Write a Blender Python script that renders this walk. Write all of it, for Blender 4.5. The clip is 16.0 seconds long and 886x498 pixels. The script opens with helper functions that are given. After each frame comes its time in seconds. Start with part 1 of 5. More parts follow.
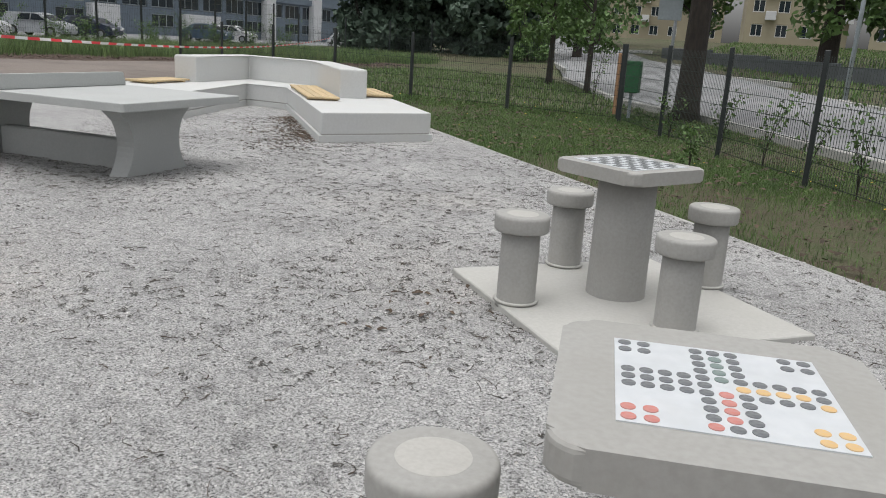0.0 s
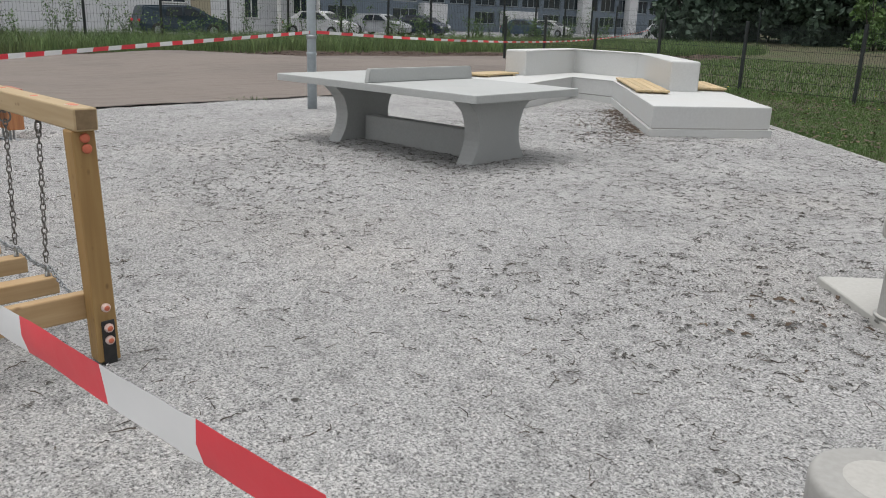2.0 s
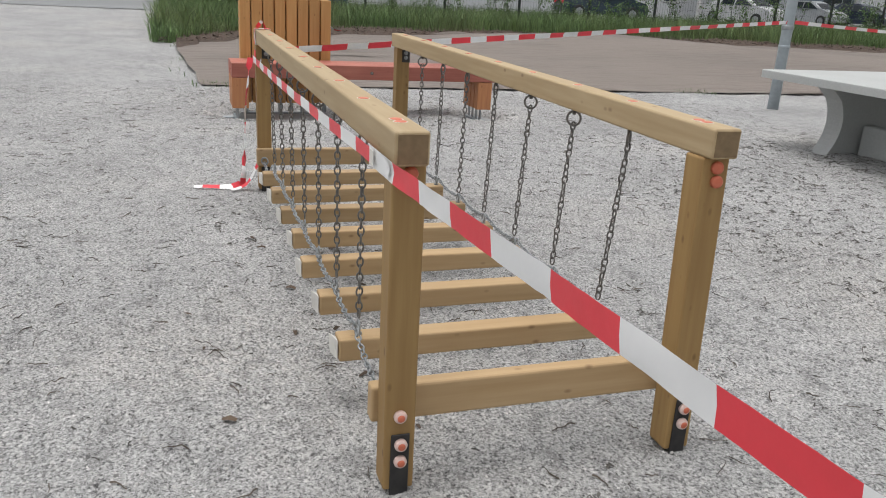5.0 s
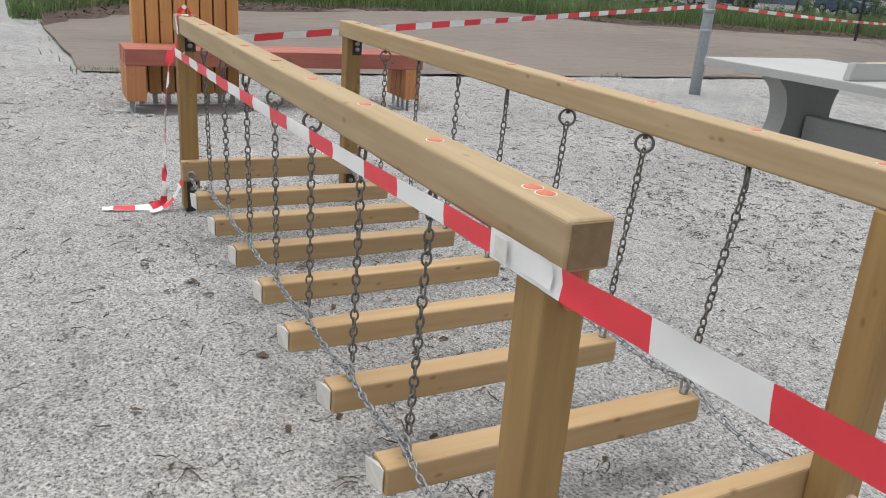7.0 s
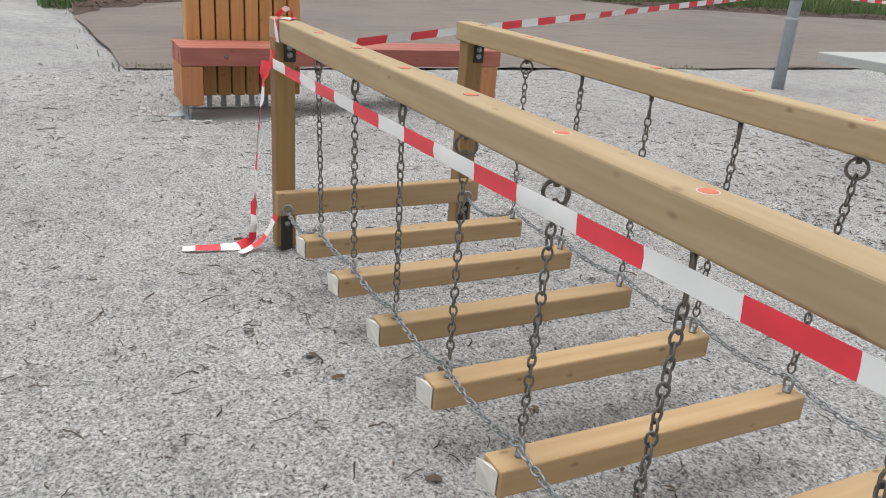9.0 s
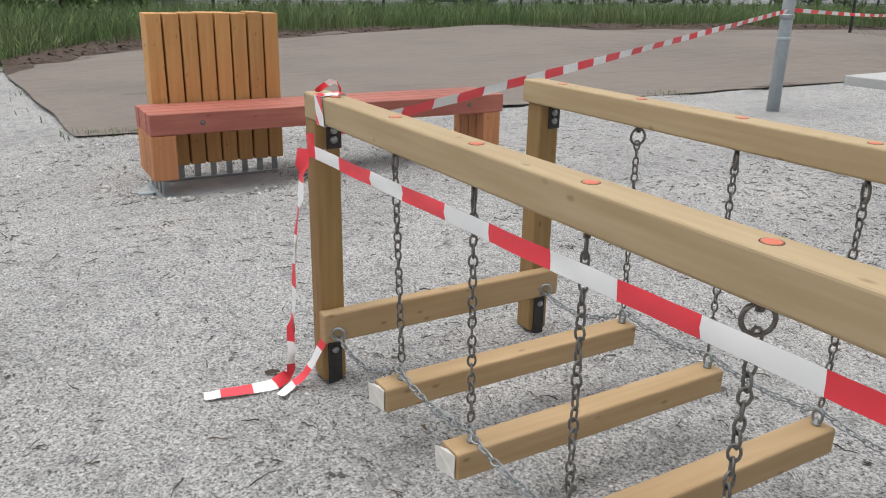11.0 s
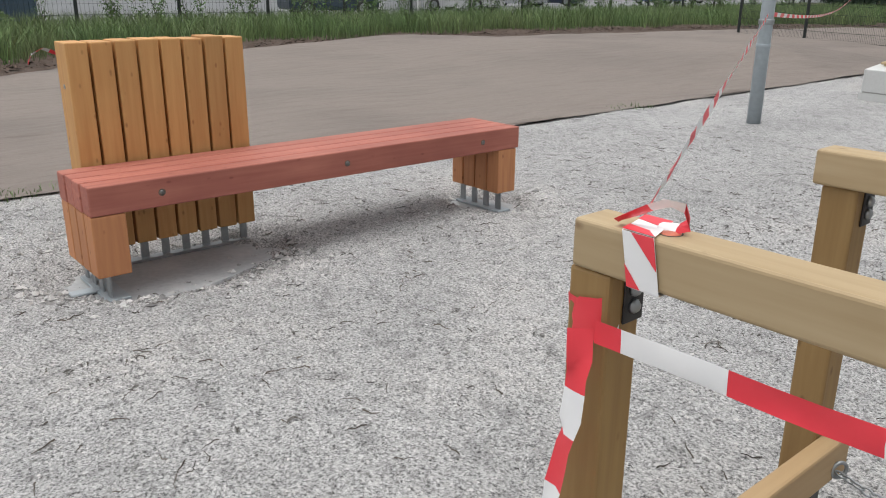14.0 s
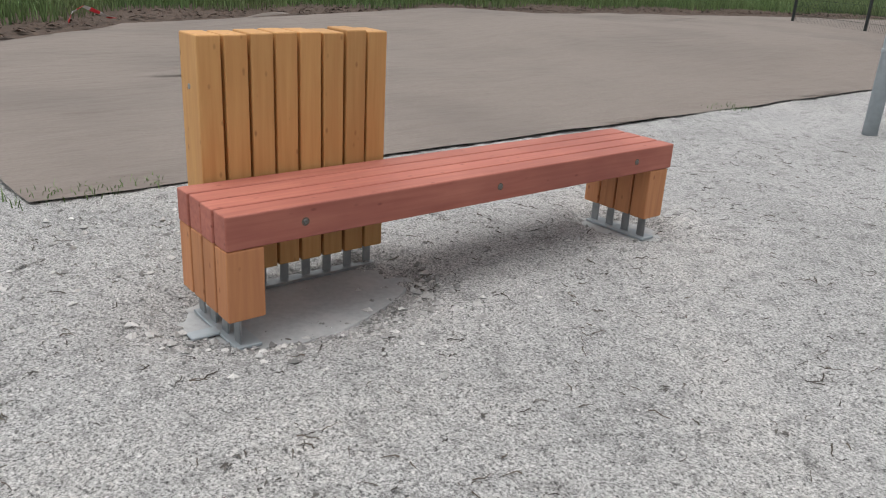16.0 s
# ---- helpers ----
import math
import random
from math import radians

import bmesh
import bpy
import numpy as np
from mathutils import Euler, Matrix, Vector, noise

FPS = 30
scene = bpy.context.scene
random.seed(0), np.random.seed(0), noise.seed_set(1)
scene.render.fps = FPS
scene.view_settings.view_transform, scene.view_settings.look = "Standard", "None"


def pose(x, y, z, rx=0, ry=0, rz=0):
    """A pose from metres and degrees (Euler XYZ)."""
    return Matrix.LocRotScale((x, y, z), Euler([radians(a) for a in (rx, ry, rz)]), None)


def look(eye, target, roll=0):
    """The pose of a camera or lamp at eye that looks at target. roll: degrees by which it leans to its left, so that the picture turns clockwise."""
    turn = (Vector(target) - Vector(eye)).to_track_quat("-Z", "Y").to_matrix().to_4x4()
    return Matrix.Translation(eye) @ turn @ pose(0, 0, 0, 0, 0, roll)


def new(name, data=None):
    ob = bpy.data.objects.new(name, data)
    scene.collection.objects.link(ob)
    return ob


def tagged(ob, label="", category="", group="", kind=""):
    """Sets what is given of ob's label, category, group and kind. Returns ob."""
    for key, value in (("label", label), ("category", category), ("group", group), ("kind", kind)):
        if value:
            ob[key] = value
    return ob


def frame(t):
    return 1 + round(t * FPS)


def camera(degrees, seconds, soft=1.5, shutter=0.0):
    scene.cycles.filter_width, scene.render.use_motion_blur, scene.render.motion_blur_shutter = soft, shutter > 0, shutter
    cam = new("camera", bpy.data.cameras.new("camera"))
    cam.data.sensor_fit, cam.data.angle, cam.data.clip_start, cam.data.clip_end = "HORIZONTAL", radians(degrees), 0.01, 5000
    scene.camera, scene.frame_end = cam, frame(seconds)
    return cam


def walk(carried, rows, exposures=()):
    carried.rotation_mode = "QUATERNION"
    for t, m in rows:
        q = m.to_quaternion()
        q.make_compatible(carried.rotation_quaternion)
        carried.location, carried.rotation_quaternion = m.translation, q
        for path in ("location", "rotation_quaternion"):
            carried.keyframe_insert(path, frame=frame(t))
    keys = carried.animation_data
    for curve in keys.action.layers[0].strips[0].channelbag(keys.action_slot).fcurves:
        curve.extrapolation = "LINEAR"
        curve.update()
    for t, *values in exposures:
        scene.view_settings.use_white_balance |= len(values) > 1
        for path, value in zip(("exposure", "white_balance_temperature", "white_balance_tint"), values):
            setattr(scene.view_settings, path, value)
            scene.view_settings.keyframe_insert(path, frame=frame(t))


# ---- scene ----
cam = camera(58.3, 16.0, 1.0)
PATH = [
    (0, (-0.495, 0.603, 1.271), (-1.239, 2.389, 0.765), 3.6),
    (0.5, (-0.483, 0.593, 1.281), (-1.434, 2.265, 0.73), 4.5),
    (1, (-0.51, 0.587, 1.25), (-1.628, 2.135, 0.653), 4.3),
    (1.5, (-0.633, 0.532, 1.244), (-1.843, 2.007, 0.644), 1.6),
    (2, (-0.739, 0.443, 1.248), (-2.084, 1.815, 0.692), 2.0),
    (2.5, (-0.917, 0.452, 1.213), (-2.382, 1.659, 0.585), 3.3),
    (3, (-1.061, 0.428, 1.229), (-2.697, 1.384, 0.589), 4.2),
    (3.5, (-1.204, 0.294, 1.252), (-2.945, 1.126, 0.726), 2.9),
    (4, (-1.362, 0.197, 1.237), (-3.117, 0.896, 0.579), 3.0),
    (4.5, (-1.586, 0.214, 1.218), (-3.36, 0.838, 0.536), 2.6),
    (4.7, (-1.678, 0.217, 1.228), (-3.481, 0.796, 0.586), 3.1),
    (6.8, (-2.515, 0.063, 1.201), (-4.161, 0.95, 0.492), 4.0),
    (7, (-2.608, 0.031, 1.226), (-4.277, 0.906, 0.555), 4.5),
    (7.5, (-2.838, -0.123, 1.243), (-4.518, 0.774, 0.634), 0.6),
    (8, (-3.012, -0.164, 1.232), (-4.641, 0.781, 0.558), 2.2),
    (8.5, (-3.26, -0.121, 1.227), (-4.937, 0.727, 0.543), 2.0),
    (9, (-3.446, -0.142, 1.223), (-5.117, 0.696, 0.51), 4.2),
    (9.2, (-3.549, -0.186, 1.222), (-5.197, 0.746, 0.572), 2.7),
    (11.3, (-4.46, -0.248, 1.258), (-6.081, 0.732, 0.614), 0.7),
    (11.5, (-4.554, -0.277, 1.262), (-6.151, 0.747, 0.626), -0.9),
    (12, (-4.791, -0.28, 1.245), (-6.407, 0.698, 0.586), 1.7),
    (12.5, (-5.058, -0.231, 1.241), (-6.746, 0.632, 0.604), 3.0),
    (13, (-5.339, -0.25, 1.236), (-6.933, 0.768, 0.588), 1.7),
    (13.5, (-5.568, -0.294, 1.251), (-7.044, 0.895, 0.613), 1.9),
    (14, (-5.817, -0.275, 1.252), (-7.273, 0.943, 0.624), 0.4),
    (14.5, (-6.049, -0.309, 1.248), (-7.53, 0.883, 0.626), 4.0),
    (15, (-6.282, -0.388, 1.283), (-7.586, 0.997, 0.665), 2.0),
    (15.5, (-6.478, -0.434, 1.255), (-7.829, 0.86, 0.546), 3.4),
    (16, (-6.757, -0.412, 1.339), (-8.199, 0.783, 0.637), 3.3),
]
EXPOSURES = [(0.0, 0.12), (1.5, 0.08), (3.0, 0.13), (4.5, 0.15), (7.5, 0.24), (14.5, 0.24), (16.0, 0.18)]
walk(cam, [(t, look(eye, target, roll)) for t, eye, target, roll in PATH], EXPOSURES)

# ---- world and light: an overcast day ----
world = bpy.data.worlds.new("overcast_sky")
scene.world = world
world.use_nodes = True
wn = world.node_tree
sky = wn.nodes.new("ShaderNodeTexSky")
sky.sky_type, sky.sun_disc = "NISHITA", False
sky.sun_elevation, sky.sun_rotation = radians(77), radians(207)
sky.air_density, sky.dust_density, sky.ozone_density = 1.0, 5.0, 1.0
grey = wn.nodes.new("ShaderNodeHueSaturation")
grey.inputs["Saturation"].default_value = 0.12
wn.links.new(sky.outputs[0], grey.inputs["Color"])
wn.links.new(grey.outputs[0], wn.nodes["Background"].inputs["Color"])
wn.nodes["Background"].inputs["Strength"].default_value = 0.16
sun_data = bpy.data.lights.new("sun", "SUN")
sun_data.energy, sun_data.angle, sun_data.color = 0.7, radians(50), (1.0, 0.985, 0.96)
sun = new("sun", sun_data)
sun.matrix_world = look((0, 0, 30), (-3, -6, 0))


# ---- materials ----
def material(name, base, second=None, scale=8.0, detail=6.0, rough=0.8, metal=0.0, bump=0.2, bump_scale=None,
             stretch=(1, 1, 1), vary=0.0, island=0.0, spots=None, spot_scale=2.0, spot_amount=0.5, rough_vary=0.1, dist=0.01):
    """A procedural surface: two colours mixed by fine noise, large stains, per-piece variation and a fine relief."""
    m = bpy.data.materials.new(name)
    m.use_nodes = True
    nt, b = m.node_tree, m.node_tree.nodes["Principled BSDF"]
    n, k = nt.nodes.new, nt.links.new
    tc, mp = n("ShaderNodeTexCoord"), n("ShaderNodeMapping")
    mp.inputs["Scale"].default_value = stretch
    k(tc.outputs["Object"], mp.inputs["Vector"])
    fine = n("ShaderNodeTexNoise")
    fine.inputs["Scale"].default_value, fine.inputs["Detail"].default_value = scale, detail
    k(mp.outputs[0], fine.inputs["Vector"])
    ramp = n("ShaderNodeValToRGB")
    ramp.color_ramp.elements[0].position, ramp.color_ramp.elements[1].position = 0.32, 0.68
    second = second or tuple(c * 0.75 for c in base)
    ramp.color_ramp.elements[0].color, ramp.color_ramp.elements[1].color = (*second, 1), (*base, 1)
    k(fine.outputs["Fac"], ramp.inputs["Fac"])
    col = ramp.outputs["Color"]
    big = n("ShaderNodeTexNoise")
    big.inputs["Scale"].default_value, big.inputs["Detail"].default_value = spot_scale, 4
    k(tc.outputs["Object"], big.inputs["Vector"])
    br = n("ShaderNodeValToRGB")
    br.color_ramp.elements[0].position, br.color_ramp.elements[1].position = 0.45, 0.7
    k(big.outputs["Fac"], br.inputs["Fac"])
    mx = n("ShaderNodeMix")
    mx.data_type = "RGBA"
    mul = n("ShaderNodeMath")
    mul.operation = "MULTIPLY"
    mul.inputs[1].default_value = spot_amount
    k(br.outputs["Color"], mul.inputs[0])
    k(mul.outputs[0], mx.inputs["Factor"])
    k(col, mx.inputs["A"])
    mx.inputs["B"].default_value = (*(spots or tuple(c * 0.7 for c in base)), 1)
    col = mx.outputs["Result"]
    if vary or island:
        src = n("ShaderNodeNewGeometry").outputs["Random Per Island"] if island else n("ShaderNodeObjectInfo").outputs["Random"]
        rng = n("ShaderNodeMapRange")
        amount = island or vary
        rng.inputs["To Min"].default_value, rng.inputs["To Max"].default_value = 1 - amount, 1 + amount
        k(src, rng.inputs["Value"])
        hs = n("ShaderNodeHueSaturation")
        k(rng.outputs[0], hs.inputs["Value"])
        k(col, hs.inputs["Color"])
        col = hs.outputs["Color"]
    k(col, b.inputs["Base Color"])
    b.inputs["Metallic"].default_value = metal
    rr = n("ShaderNodeMapRange")
    rr.inputs["To Min"].default_value, rr.inputs["To Max"].default_value = max(0, rough - rough_vary), min(1, rough + rough_vary)
    k(fine.outputs["Fac"], rr.inputs["Value"])
    k(rr.outputs[0], b.inputs["Roughness"])
    if bump:
        bp = n("ShaderNodeBump")
        bp.inputs["Strength"].default_value, bp.inputs["Distance"].default_value = bump, dist
        hgt = fine
        if bump_scale:
            hgt = n("ShaderNodeTexNoise")
            hgt.inputs["Scale"].default_value, hgt.inputs["Detail"].default_value = bump_scale, 6
            k(mp.outputs[0], hgt.inputs["Vector"])
        k(hgt.outputs["Fac"], bp.inputs["Height"])
        k(bp.outputs[0], b.inputs["Normal"])
    return m


def glass_material(name, tint):
    m = bpy.data.materials.new(name)
    m.use_nodes = True
    b = m.node_tree.nodes["Principled BSDF"]
    b.inputs["Base Color"].default_value, b.inputs["Roughness"].default_value = (*tint, 1), 0.06
    b.inputs["Specular IOR Level"].default_value = 0.8
    return m


def wood(name, base, dark, along, vary=0.12, spots=None):
    """Planed softwood with long grain, darker stain patches and knots. along: 0, 1 or 2, the axis of the grain."""
    st = [14.0, 14.0, 14.0]
    st[along] = 0.9
    m = material(name, base, dark, 3.0, 8, 0.62, bump=0.25, stretch=st, vary=vary, spots=spots or dark, spot_scale=1.7, spot_amount=0.5, dist=0.003)
    nt = m.node_tree
    b = nt.nodes["Principled BSDF"]
    old = b.inputs["Base Color"].links[0].from_socket
    tc, mp, vo = nt.nodes.new("ShaderNodeTexCoord"), nt.nodes.new("ShaderNodeMapping"), nt.nodes.new("ShaderNodeTexVoronoi")
    sc = [3.6, 3.6, 3.6]
    sc[along] = 1.9
    mp.inputs["Scale"].default_value = sc
    nt.links.new(tc.outputs["Object"], mp.inputs["Vector"])
    nt.links.new(mp.outputs[0], vo.inputs["Vector"])
    rg = nt.nodes.new("ShaderNodeMapRange")
    rg.inputs["From Min"].default_value, rg.inputs["From Max"].default_value = 0.05, 0.15
    rg.inputs["To Min"].default_value, rg.inputs["To Max"].default_value = 0.7, 0.0
    nt.links.new(vo.outputs["Distance"], rg.inputs["Value"])
    mx = nt.nodes.new("ShaderNodeMix")
    mx.data_type = "RGBA"
    mx.inputs["B"].default_value = (dark[0] * 0.5, dark[1] * 0.42, dark[2] * 0.40, 1)
    nt.links.new(rg.outputs[0], mx.inputs["Factor"])
    nt.links.new(old, mx.inputs["A"])
    nt.links.new(mx.outputs["Result"], b.inputs["Base Color"])
    return m


PINE, PINE_D = (0.485, 0.372, 0.222), (0.405, 0.295, 0.16)
ORANGE, ORANGE_D = (0.565, 0.315, 0.118), (0.485, 0.245, 0.083)
ROSE, ROSE_D = (0.50, 0.180, 0.130), (0.385, 0.118, 0.085)
pine_x = wood("treated_pine_beam", PINE, PINE_D, 0)
pine_y = wood("treated_pine_plank", (0.475, 0.335, 0.185), (0.40, 0.265, 0.13), 1)
pine_z = wood("treated_pine_post", (0.345, 0.22, 0.085), (0.27, 0.16, 0.057), 2)
pine_end = wood("pine_end_grain", (0.27, 0.19, 0.105), (0.20, 0.135, 0.07), 0)
orange_z = wood("orange_larch", ORANGE, ORANGE_D, 2, 0.17)
orange_leg = wood("orange_leg_wood", (0.56, 0.255, 0.11), (0.45, 0.185, 0.08), 2)
rose_y = wood("rose_stained_wood", ROSE, ROSE_D, 1, 0.14, spots=(0.25, 0.068, 0.052))
slat_wood = wood("pale_slat_wood", (0.58, 0.455, 0.27), (0.48, 0.36, 0.20), 0)


def gravel_material(name):
    """Crushed stone of 2 to 7 mm: ragged pale and dark grains of mixed grey and sand, the shade in the gaps between
    them painted in, over broad darker, dusty and sandy patches.
    """
    m = bpy.data.materials.new(name)
    m.use_nodes = True
    nt, b = m.node_tree, m.node_tree.nodes["Principled BSDF"]
    n, k = nt.nodes.new, nt.links.new
    tc = n("ShaderNodeTexCoord")

    def clouds(scale, detail, rough=0.5):
        t = n("ShaderNodeTexNoise")
        t.inputs["Scale"].default_value, t.inputs["Detail"].default_value, t.inputs["Roughness"].default_value = scale, detail, rough
        k(tc.outputs["Object"], t.inputs["Vector"])
        return t.outputs["Fac"]

    def span(socket, a, b_, lo, hi):
        r = n("ShaderNodeMapRange")
        for key, value in (("From Min", a), ("From Max", b_), ("To Min", lo), ("To Max", hi)):
            r.inputs[key].default_value = value
        k(socket, r.inputs["Value"])
        return r.outputs[0]

    def times(p, q):
        t = n("ShaderNodeMath")
        t.operation = "MULTIPLY"
        k(p, t.inputs[0])
        k(q, t.inputs[1])
        return t.outputs[0]

    grain = clouds(105, 9, 0.74)
    tone = n("ShaderNodeValToRGB")
    e = tone.color_ramp.elements
    # the lowest stop carries the shade between grains as near-black colour
    e[0].position, e[0].color = 0.37, (0.055, 0.053, 0.053, 1)
    e[1].position, e[1].color = 0.70, (0.70, 0.69, 0.67, 1)
    for pos, g in ((0.425, 0.20), (0.475, 0.35), (0.55, 0.44), (0.63, 0.52)):
        q = e.new(pos)
        q.color = (g, g * 0.996, g * 0.984, 1)
    k(grain, tone.inputs["Fac"])
    warp = n("ShaderNodeTexNoise")
    warp.inputs["Scale"].default_value, warp.inputs["Detail"].default_value = 140, 4
    add = n("ShaderNodeMixRGB")
    add.blend_type = "LINEAR_LIGHT"
    add.inputs["Fac"].default_value = 0.0045
    k(tc.outputs["Object"], warp.inputs["Vector"])
    k(tc.outputs["Object"], add.inputs["Color1"])
    k(warp.outputs["Color"], add.inputs["Color2"])
    cells = n("ShaderNodeTexVoronoi")
    cells.inputs["Scale"].default_value = 150
    k(add.outputs[0], cells.inputs["Vector"])
    sep = n("ShaderNodeSeparateColor")
    k(cells.outputs["Color"], sep.inputs[0])
    shade = times(span(sep.outputs[0], 0, 1, 0.68, 1.26), span(clouds(1.1, 9), 0.3, 0.7, 0.86, 1.13))
    shade = times(shade, span(clouds(9, 5, 0.6), 0.34, 0.48, 0.72, 1.0))
    # painted shade: ragged dark pits where gaps open between the stones
    shade = times(shade, span(clouds(62, 7, 0.7), 0.37, 0.45, 0.36, 1.04))
    mx = n("ShaderNodeMix")
    mx.data_type, mx.blend_type = "RGBA", "MULTIPLY"
    mx.inputs["Factor"].default_value = 1.0
    k(tone.outputs[0], mx.inputs["A"])
    k(shade, mx.inputs["B"])
    sand = n("ShaderNodeMix")
    sand.data_type, sand.blend_type = "RGBA", "MULTIPLY"
    sand.inputs["B"].default_value = (1.0, 0.955, 0.905, 1)
    k(times(span(clouds(0.55, 6), 0.52, 0.68, 0, 0.6), span(clouds(30, 4), 0.35, 0.6, 0.2, 1)), sand.inputs["Factor"])
    k(mx.outputs["Result"], sand.inputs["A"])
    k(sand.outputs["Result"], b.inputs["Base Color"])
    b.inputs["Roughness"].default_value = 0.95
    bp = n("ShaderNodeBump")
    bp.inputs["Strength"].default_value, bp.inputs["Distance"].default_value = 0.9, 0.006
    hm = n("ShaderNodeMath")
    hm.operation = "ADD"
    k(grain, hm.inputs[0])
    k(span(sep.outputs[1], 0, 1, 0, 0.35), hm.inputs[1])
    k(hm.outputs[0], bp.inputs["Height"])
    k(bp.outputs[0], b.inputs["Normal"])
    return m


M_GRAVEL = gravel_material("pale_gravel")
M_STONE = material("crushed_stone", (0.47, 0.46, 0.45), (0.36, 0.355, 0.345), 160, 4, 0.9, bump=0.3, island=0.55)
M_SCRAP = material("grey_bark_scrap", (0.115, 0.107, 0.097), (0.07, 0.065, 0.06), 40, 3, 0.95, bump=0.2, island=0.4)
M_TWIG = material("dry_twig", (0.11, 0.09, 0.072), (0.07, 0.058, 0.048), 40, 3, 0.9, bump=0.2, island=0.5)
M_SOIL = material("grassy_soil", (0.066, 0.076, 0.032), (0.074, 0.054, 0.036), 5, 8, 0.95, bump=0.8, bump_scale=40, spots=(0.070, 0.100, 0.034), spot_scale=0.35, spot_amount=0.8, dist=0.03)
M_MAT = material("brown_geotextile", (0.212, 0.181, 0.160), (0.176, 0.149, 0.131), 55, 5, 0.92, bump=1.0, bump_scale=3.5, stretch=(1.6, 0.55, 1), spots=(0.140, 0.119, 0.106), spot_scale=0.45, spot_amount=0.75, dist=0.06)
M_WHITE = material("white_concrete", (0.568, 0.576, 0.570), (0.53, 0.538, 0.53), 35, 6, 0.75, bump=0.12, spots=(0.535, 0.532, 0.510), spot_scale=1.8, spot_amount=0.5, dist=0.004)
M_SLAB = material("slab_concrete", (0.479, 0.475, 0.451), (0.427, 0.423, 0.399), 60, 6, 0.8, bump=0.15, spots=(0.415, 0.407, 0.379), spot_scale=2.5, spot_amount=0.5, dist=0.004)
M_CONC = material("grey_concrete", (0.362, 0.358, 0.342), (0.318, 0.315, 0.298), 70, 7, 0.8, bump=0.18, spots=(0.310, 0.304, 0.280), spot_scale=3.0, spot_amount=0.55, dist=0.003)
M_PING = material("table_concrete", (0.445, 0.458, 0.452), (0.40, 0.413, 0.407), 60, 7, 0.75, bump=0.15, spots=(0.37, 0.38, 0.375), spot_scale=1.5, spot_amount=0.5, dist=0.003)
M_DUST = material("dusty_concrete", (0.43, 0.44, 0.445), (0.37, 0.38, 0.385), 40, 6, 0.9, bump=0.3, spots=(0.53, 0.53, 0.52), spot_scale=5, spot_amount=0.6)
M_PALE = material("ground_concrete_disc", (0.464, 0.456, 0.430), (0.413, 0.404, 0.378), 90, 6, 0.7, bump=0.1)
M_PRINT = material("white_board_print", (0.60, 0.62, 0.64), (0.54, 0.565, 0.59), 30, 5, 0.45, bump=0.05, spots=(0.508, 0.524, 0.534), spot_scale=14, spot_amount=0.5)
M_STEEL = material("galvanised_steel", (0.40, 0.42, 0.43), (0.30, 0.32, 0.33), 25, 5, 0.45, 0.85, bump=0.05)
M_CHAIN = material("chain_steel", (0.26, 0.25, 0.235), (0.15, 0.145, 0.14), 60, 4, 0.42, 0.9, bump=0.05)
M_BLACK = material("black_bracket", (0.032, 0.031, 0.032), (0.05, 0.047, 0.045), 30, 4, 0.5, 0.3, bump=0.05)
M_CAP = material("orange_plastic_cap", (0.62, 0.165, 0.09), (0.56, 0.14, 0.075), 40, 3, 0.45, bump=0.03, spots=(0.60, 0.20, 0.13), spot_scale=20, spot_amount=0.5)
M_CAPW = material("pale_pink_cap", (0.74, 0.60, 0.56), (0.70, 0.48, 0.42), 40, 3, 0.5, bump=0.03)
M_RED = material("red_tape", (0.85, 0.05, 0.075), (0.78, 0.04, 0.06), 12, 4, 0.42, bump=0.25, dist=0.01, bump_scale=9, spots=(0.74, 0.085, 0.095), spot_amount=0.4)
M_TAPEW = material("white_tape", (0.88, 0.88, 0.88), (0.83, 0.835, 0.84), 12, 4, 0.42, bump=0.25, dist=0.01, bump_scale=9, spots=(0.68, 0.69, 0.70), spot_amount=0.4)
M_LABEL = material("peeling_white_end_label", (0.74, 0.72, 0.68), (0.62, 0.60, 0.55), 30, 4, 0.7, bump=0.2)
M_POLE = material("grey_painted_steel", (0.40, 0.45, 0.48), (0.34, 0.385, 0.415), 20, 5, 0.5, 0.1, bump=0.04)
M_FENCE = material("dark_green_wire", (0.030, 0.048, 0.042), (0.045, 0.060, 0.054), 20, 3, 0.5, 0.2, bump=0.0)
M_POST = material("anthracite_post", (0.024, 0.030, 0.031), (0.034, 0.040, 0.041), 20, 3, 0.5, 0.2, bump=0.03)
M_ASPHALT = material("light_asphalt", (0.24, 0.245, 0.25), (0.19, 0.195, 0.20), 50, 5, 0.9, bump=0.2, spots=(0.30, 0.305, 0.31), spot_scale=0.25, spot_amount=0.6)
M_KERB = material("kerb_concrete", (0.42, 0.42, 0.40), (0.35, 0.35, 0.33), 20, 5, 0.85, bump=0.1)
M_BLADE = material("grass_blade", (0.112, 0.190, 0.054), (0.074, 0.134, 0.039), 3, 3, 0.75, bump=0.0, island=0.45, spots=(0.155, 0.225, 0.066), spot_scale=0.8, spot_amount=0.4)
M_TALL = material("tall_grass_blade", (0.138, 0.215, 0.072), (0.094, 0.160, 0.058), 2, 3, 0.75, bump=0.0, island=0.5, spots=(0.180, 0.198, 0.090), spot_scale=0.5, spot_amount=0.6)
M_LEAF = material("tree_leaf", (0.120, 0.205, 0.060), (0.076, 0.145, 0.040), 2, 3, 0.6, bump=0.0, island=0.45)
M_DARKLEAF = material("dark_conifer_leaf", (0.078, 0.120, 0.082), (0.058, 0.092, 0.066), 2, 3, 0.7, bump=0.0, island=0.45)
